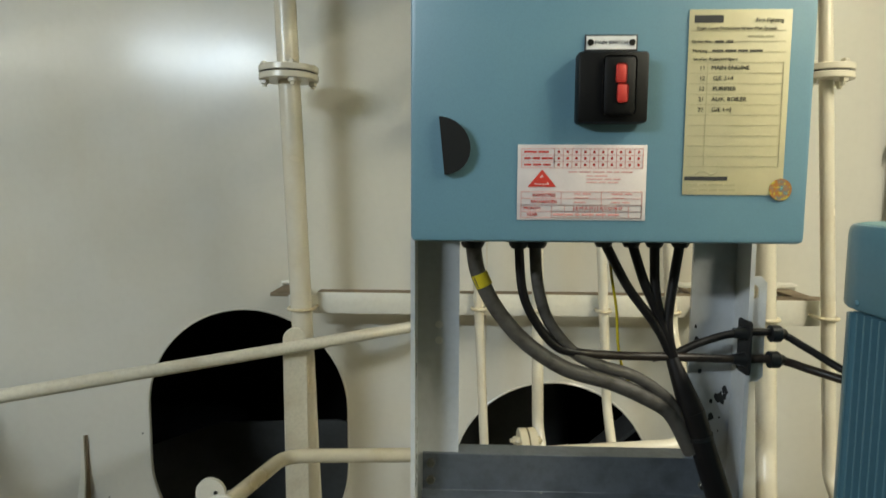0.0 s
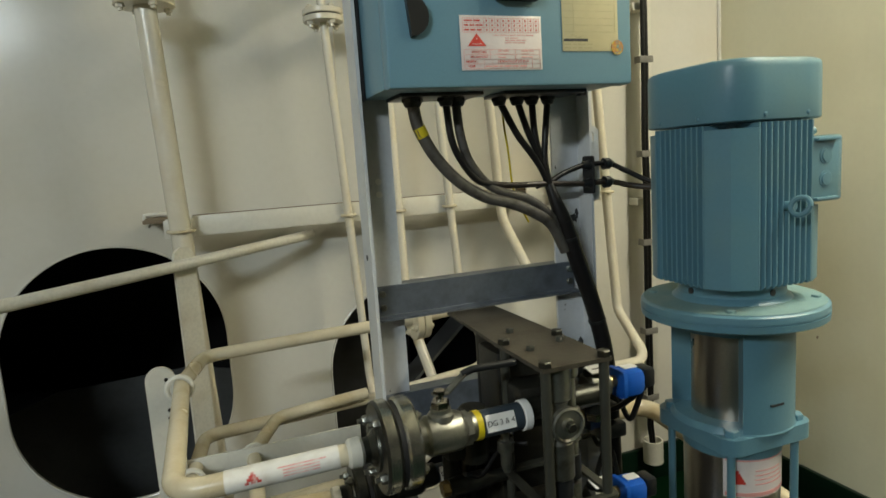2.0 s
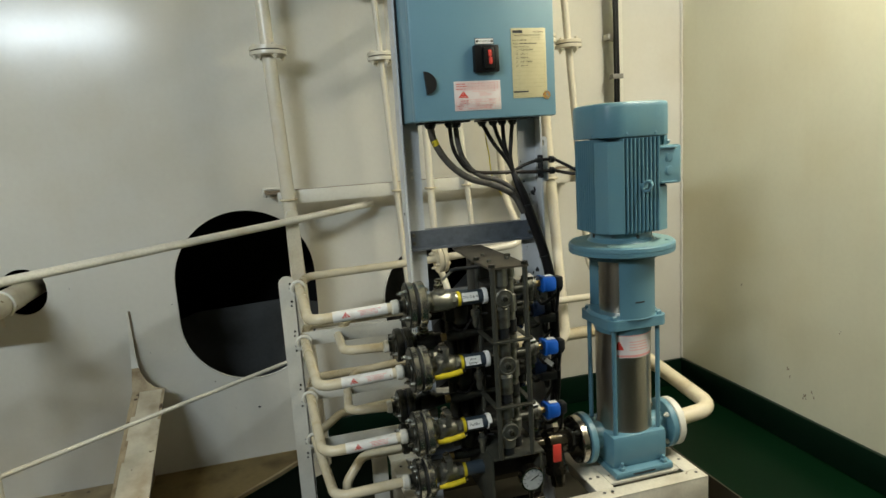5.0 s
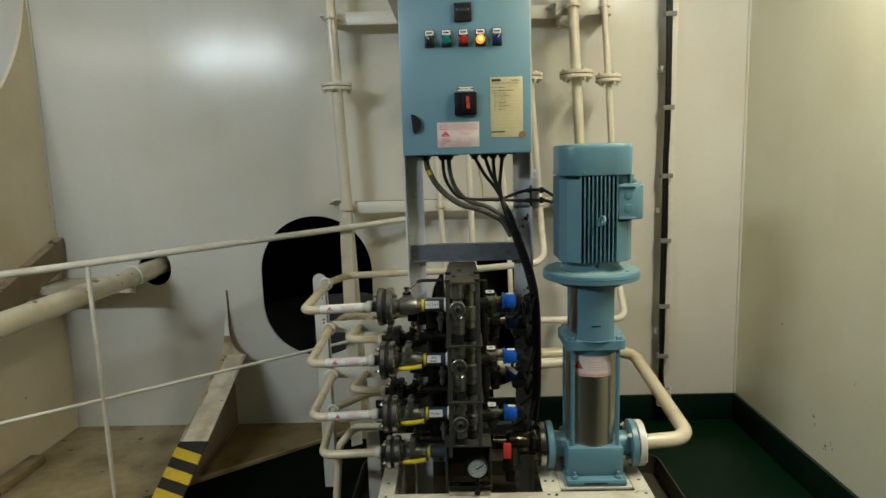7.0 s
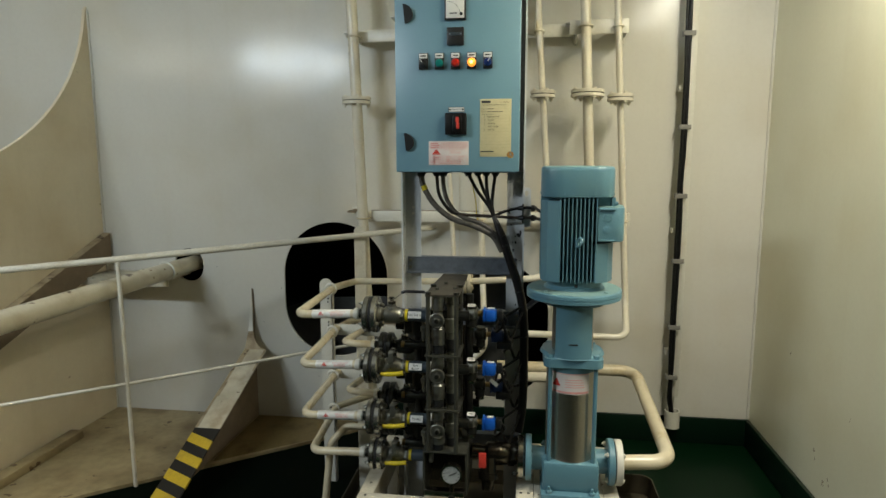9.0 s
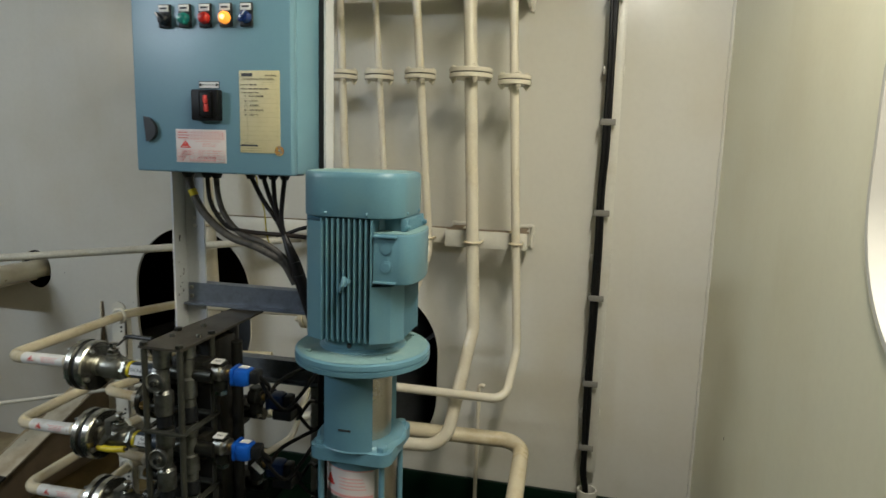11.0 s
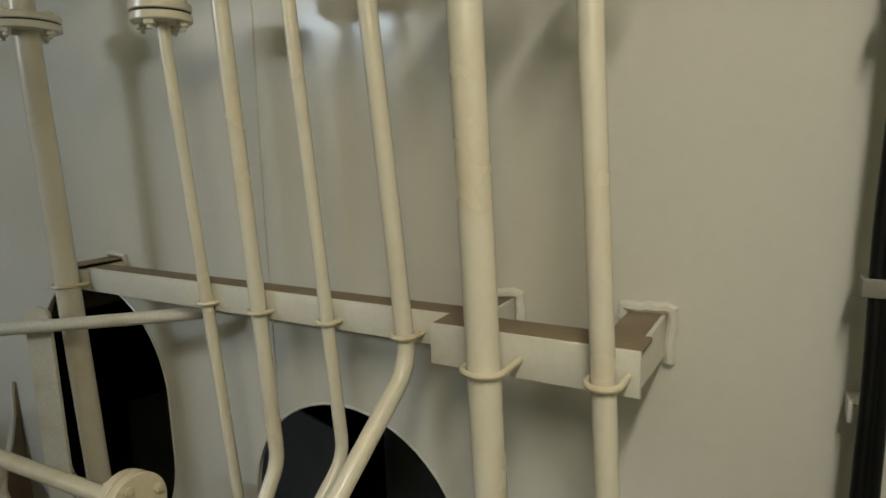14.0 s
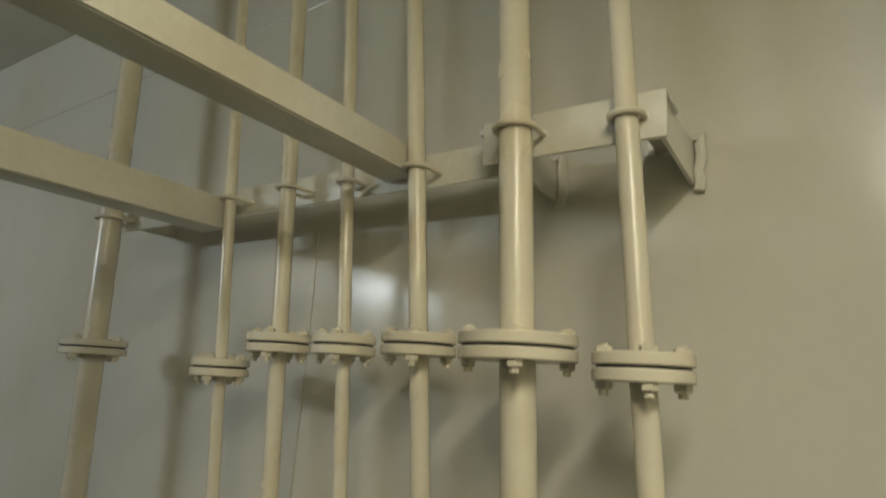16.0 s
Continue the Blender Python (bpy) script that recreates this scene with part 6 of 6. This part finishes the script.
for k, z in enumerate((0.98, 0.76, 0.55)):
    pts = [(0.62, 1.13, z - 0.04), (0.66, 1.15, z - 0.06), (0.70, 1.14, z - 0.01), (0.735, 1.11, z)]
    part("capillary", tube(B(), smooth_line(pts, 6), 0.004, 0, 8), M_CABLE, mf, "thin black tube")
    part("lower_valve", lathe(B(), (0.60, 1.16, z - 0.075), (1, 0, 0), [(0, 0.015), (0.03, 0.018), (0.07, 0.018), (0.09, 0.012), (0.13, 0.012)], 14), M_DULL, mf)
    part("brass_plug", nut(B(), (0.585, 1.16, z - 0.075), (1, 0, 0), 0.014, 0.016), M_BRASS, mf)


for z in (1.045, 0.828, 0.600):
    casting = box(B(), 0.596, 0.716, 1.150, 1.245, z - 0.095, z - 0.030, 0.016)
    lathe(casting, (0.655, 1.165, z - 0.10), (0, 0, 1), [(0, 0.026), (0.05, 0.030), (0.075, 0.024), (0.10, 0.024)], 18)
    part("valve_casting", casting, M_GAP, mf, "grimy casting under the valve, gap shade in its black")
    part("cross_tube", cyl(B(), (0.555, 1.205, z - 0.070), (0.745, 1.205, z - 0.070), 0.020, 16, 0.002), M_WET, mf)
    part("drain_cock", lathe(B(), (0.690, 1.105, z - 0.105), (0, 0, 1), [(0, 0.006), (0.012, 0.010), (0.034, 0.010), (0.040, 0.015), (0.058, 0.015), (0.060, 0.008), (0.074, 0.008)], 12), M_BODY, mf, "small steel drain cock")
    part("cock_handle", box(B(), -0.020, 0.020, -0.003, 0.003, -0.002, 0.002, 0.001, pose(0.690, 1.100, z - 0.030, 0, 25, 30)), M_CHROME, mf)
# added sheet, black for the shade behind the castings
part("back_plate", box(B(), 0.640, 0.846, 1.290, 1.297, 0.515, 0.960, 0.002), M_GAP, mf, "added black plate for the shade behind the castings")


def solenoid(z, y, x, tag, dark=False):
    """Valve block with a nipple and a square blue coil."""
    t = thing("solenoid_valve", (x + 0.05, y, z), ("dark " if dark else "bright ") + "blue solenoid coil on a grimy brass valve", "solenoid valve", "solenoid valves")
    part("valve_block", lathe(B(), (x - 0.006, y, z), (1, 0, 0), [(0, 0.020), (0.006, 0.027), (0.030, 0.030), (0.036, 0.024), (0.046, 0.024)], 18), M_BODY if tag else M_DULL, t)
    part("bonnet", cyl(B(), (x + 0.016, y, z - 0.052), (x + 0.016, y, z + 0.032), 0.021, 16, 0.003), M_DULL, t)
    part("bonnet_nut", nut(B(), (x + 0.016, y, z - 0.066), (0, 0, 1), 0.018, 0.014), M_CHROME, t)
    if tag:
        part("tag", box(B(), x - 0.002, x + 0.030, -0.022, 0.006, 0.0, 0.002, 0, pose(0, y, z + 0.034, 10, 0, 0)), M_WHITE, t, "white tag")
        part("tag_print", box(B(), x + 0.006, x + 0.022, -0.010, -0.007, 0.002, 0.0026, 0, pose(0, y, z + 0.034, 8, 0, 0)), M_INK, t)
    part("nipple", cyl(B(), (x + 0.038, y, z), (x + 0.066, y, z), 0.011, 14), M_BRASS, t)
    coil = part("coil", box(B(), x + 0.062, x + 0.116, y - 0.028, y + 0.028, z - 0.031, z + 0.022, 0.016), M_NAVY if dark else M_BLUE, t, "moulded blue coil")
    part("coil_rim", box(B(), x + 0.060, x + 0.072, y - 0.029, y + 0.029, z - 0.030, z + 0.0236, 0.010), M_NAVY if dark else M_BLUE, coil)
    part("coil_cap", box(B(), x + 0.115, x + 0.140, y - 0.020, y + 0.020, z - 0.020, z + 0.018, 0.006), M_BLACK, t, "black plug")
    if tag:
        part("coil_label", box(B(), x + 0.078, x + 0.106, y - 0.010, y + 0.010, z + 0.0222, z + 0.0234), M_WHITE, coil)
    pts = [(x + 0.136, y, z), (x + 0.15, y + 0.03, z - 0.04), (x + 0.11, y + 0.09, z - 0.10), (x + 0.12, y + 0.16, z - 0.07), (1.07, 1.355, z - 0.03)]
    part("lead", tube(B(), smooth_line(pts, 7), 0.0060, 0, 8), M_CABLE, t, "black lead looping to the bundle")
    pts = [(x + 0.134, y + 0.006, z - 0.012), (x + 0.148, y + 0.05, z - 0.085), (x + 0.165, y + 0.10, z - 0.135), (x + 0.185, y + 0.16, z - 0.11), (1.082, 1.352, z - 0.05)]
    part("lead", tube(B(), smooth_line(pts, 7), 0.0060, 0, 8), M_CABLE, t, "black lead looping to the bundle")
    if dark:
        part("terminal_box", box(B(), x + 0.085, x + 0.150, y - 0.034, y + 0.030, z - 0.055, z - 0.022, 0.006), M_BLACK, t, "black terminal box under the coil")


for row in "ABC":
    z = {"A": 1.057, "B": 0.834, "C": 0.602}[row]
    solenoid(z, 1.118, 0.868, True)
solenoid(0.928, 1.27, 0.892, False, True)
solenoid(0.706, 1.27, 0.890, False, True)
w = box(B(), -0.020, 0.020, -0.001, 0.001, -0.008, 0.008, 0, pose(0.972, 1.16, 0.755, 0, 42, 10))
solid("wire_tag", w, M_WHITE, "small white tag hanging on a black lead", "tag")

# ---- lower box, gauge and suction line ----
gb = thing("gauge_stand", (0.785, 1.05, SZ), "steel stand with a dark hollow front under the manifold", "stand")
for x in (0.694, 0.866):
    part("side_plate", box(B(), x, x + 0.008, 1.03, 1.28, 0.313, 0.504, 0.001), M_PLATE, gb)
part("dark_back", box(B(), 0.702, 0.866, 1.20, 1.21, 0.34, 0.50), M_BLACK, gb)
part("front_bracket", box(B(), 0.705, 0.866, 0.995, 1.03, 0.313, 0.355, 0.004), M_CHROME, gb, "bright steel foot bracket")
part("bracket_bolt", nut(B(), (0.815, 0.995, 0.330), (0, -1, 0), 0.012, 0.010), M_DULL, gb)
ga = thing("pressure_gauge", (0.816, 0.985, 0.39), "round pressure gauge with a steel case and white dial", "gauge")
part("case", lathe(B(), (0.816, 1.015, 0.435), (0, -1, 0), [(0, 0.036), (0.004, 0.040), (0.028, 0.0405), (0.034, 0.042), (0.038, 0.041), (0.038, 0.0365), (0.034, 0.036)], 36), M_CHROME, ga)
part("dial", lathe(B(), (0.816, 0.9808, 0.435), (0, -1, 0), [(0, 0.0362), (0.0012, 0.0362)], 32), M_DIAL, ga)
for k in range(11):
    a = radians(225 - 27 * k)
    m2 = pose(0.816 + 0.030 * math.cos(a), 0.9794, 0.435 + 0.030 * math.sin(a), 0, -math.degrees(a), 0)
    part("mark", box(B(), -0.004, 0.004, -0.0003, 0.0003, -0.0008, 0.0008, 0, m2), M_INK, ga)
part("pointer", box(B(), -0.008, 0.026, -0.0006, 0.0006, -0.0016, 0.0016, 0, pose(0.816, 0.9786, 0.435, 0, -28, 0)), M_INK, ga)
part("stub", cyl(B(), (0.816, 1.0, 0.394), (0.816, 1.0, 0.356), 0.009, 12), M_WET, ga)

suc = thing("suction_line", (1.0, PY - 0.02, 0.43), "grimy steel suction line with a strainer and clamp flange", "pipe")
part("line", tube(B(), [(0.88, 1.16, 0.455), (1.085, PY, 0.43)], 0.030, 0, 20), M_WET, suc)
part("body", lathe(B(), (0.935, 1.165, 0.45), (1, 0.12, -0.1), [(0, 0.030), (0.01, 0.046), (0.055, 0.050), (0.10, 0.044), (0.11, 0.033)], 24), M_WET, suc, "steel strainer body")
part("drop_leg", lathe(B(), (0.955, 1.11, 0.455), (0, -0.25, -1), [(0, 0.032), (0.06, 0.034), (0.062, 0.040), (0.085, 0.040), (0.09, 0.026), (0.13, 0.024)], 20), M_WET, suc)
part("red_tag", box(B(), 0.920, 0.950, 1.036, 1.044, 0.442, 0.505, 0.003), M_RED, suc, "red plastic tag")
part("clamp_flange", cyl(B(), (PX - 0.212, PY, 0.425), (PX - 0.186, PY, 0.425), 0.088, 40, 0.003), M_CHROME, suc, "bright steel counter flange")
part("gasket", cyl(B(), (PX - 0.187, PY, 0.425), (PX - 0.179, PY, 0.425), 0.080, 36), M_RUBBER_SHADE, suc)
flange_bolts(suc, (PX - 0.190, PY, 0.425), (1, 0, 0), 0.074, 0.028, 4, 0.010, M_DULL, 0.78)
part("union", nut(B(), (1.035, PY - 0.004, 0.432), (1, 0.02, -0.02), 0.046, 0.028), M_DULL, suc)
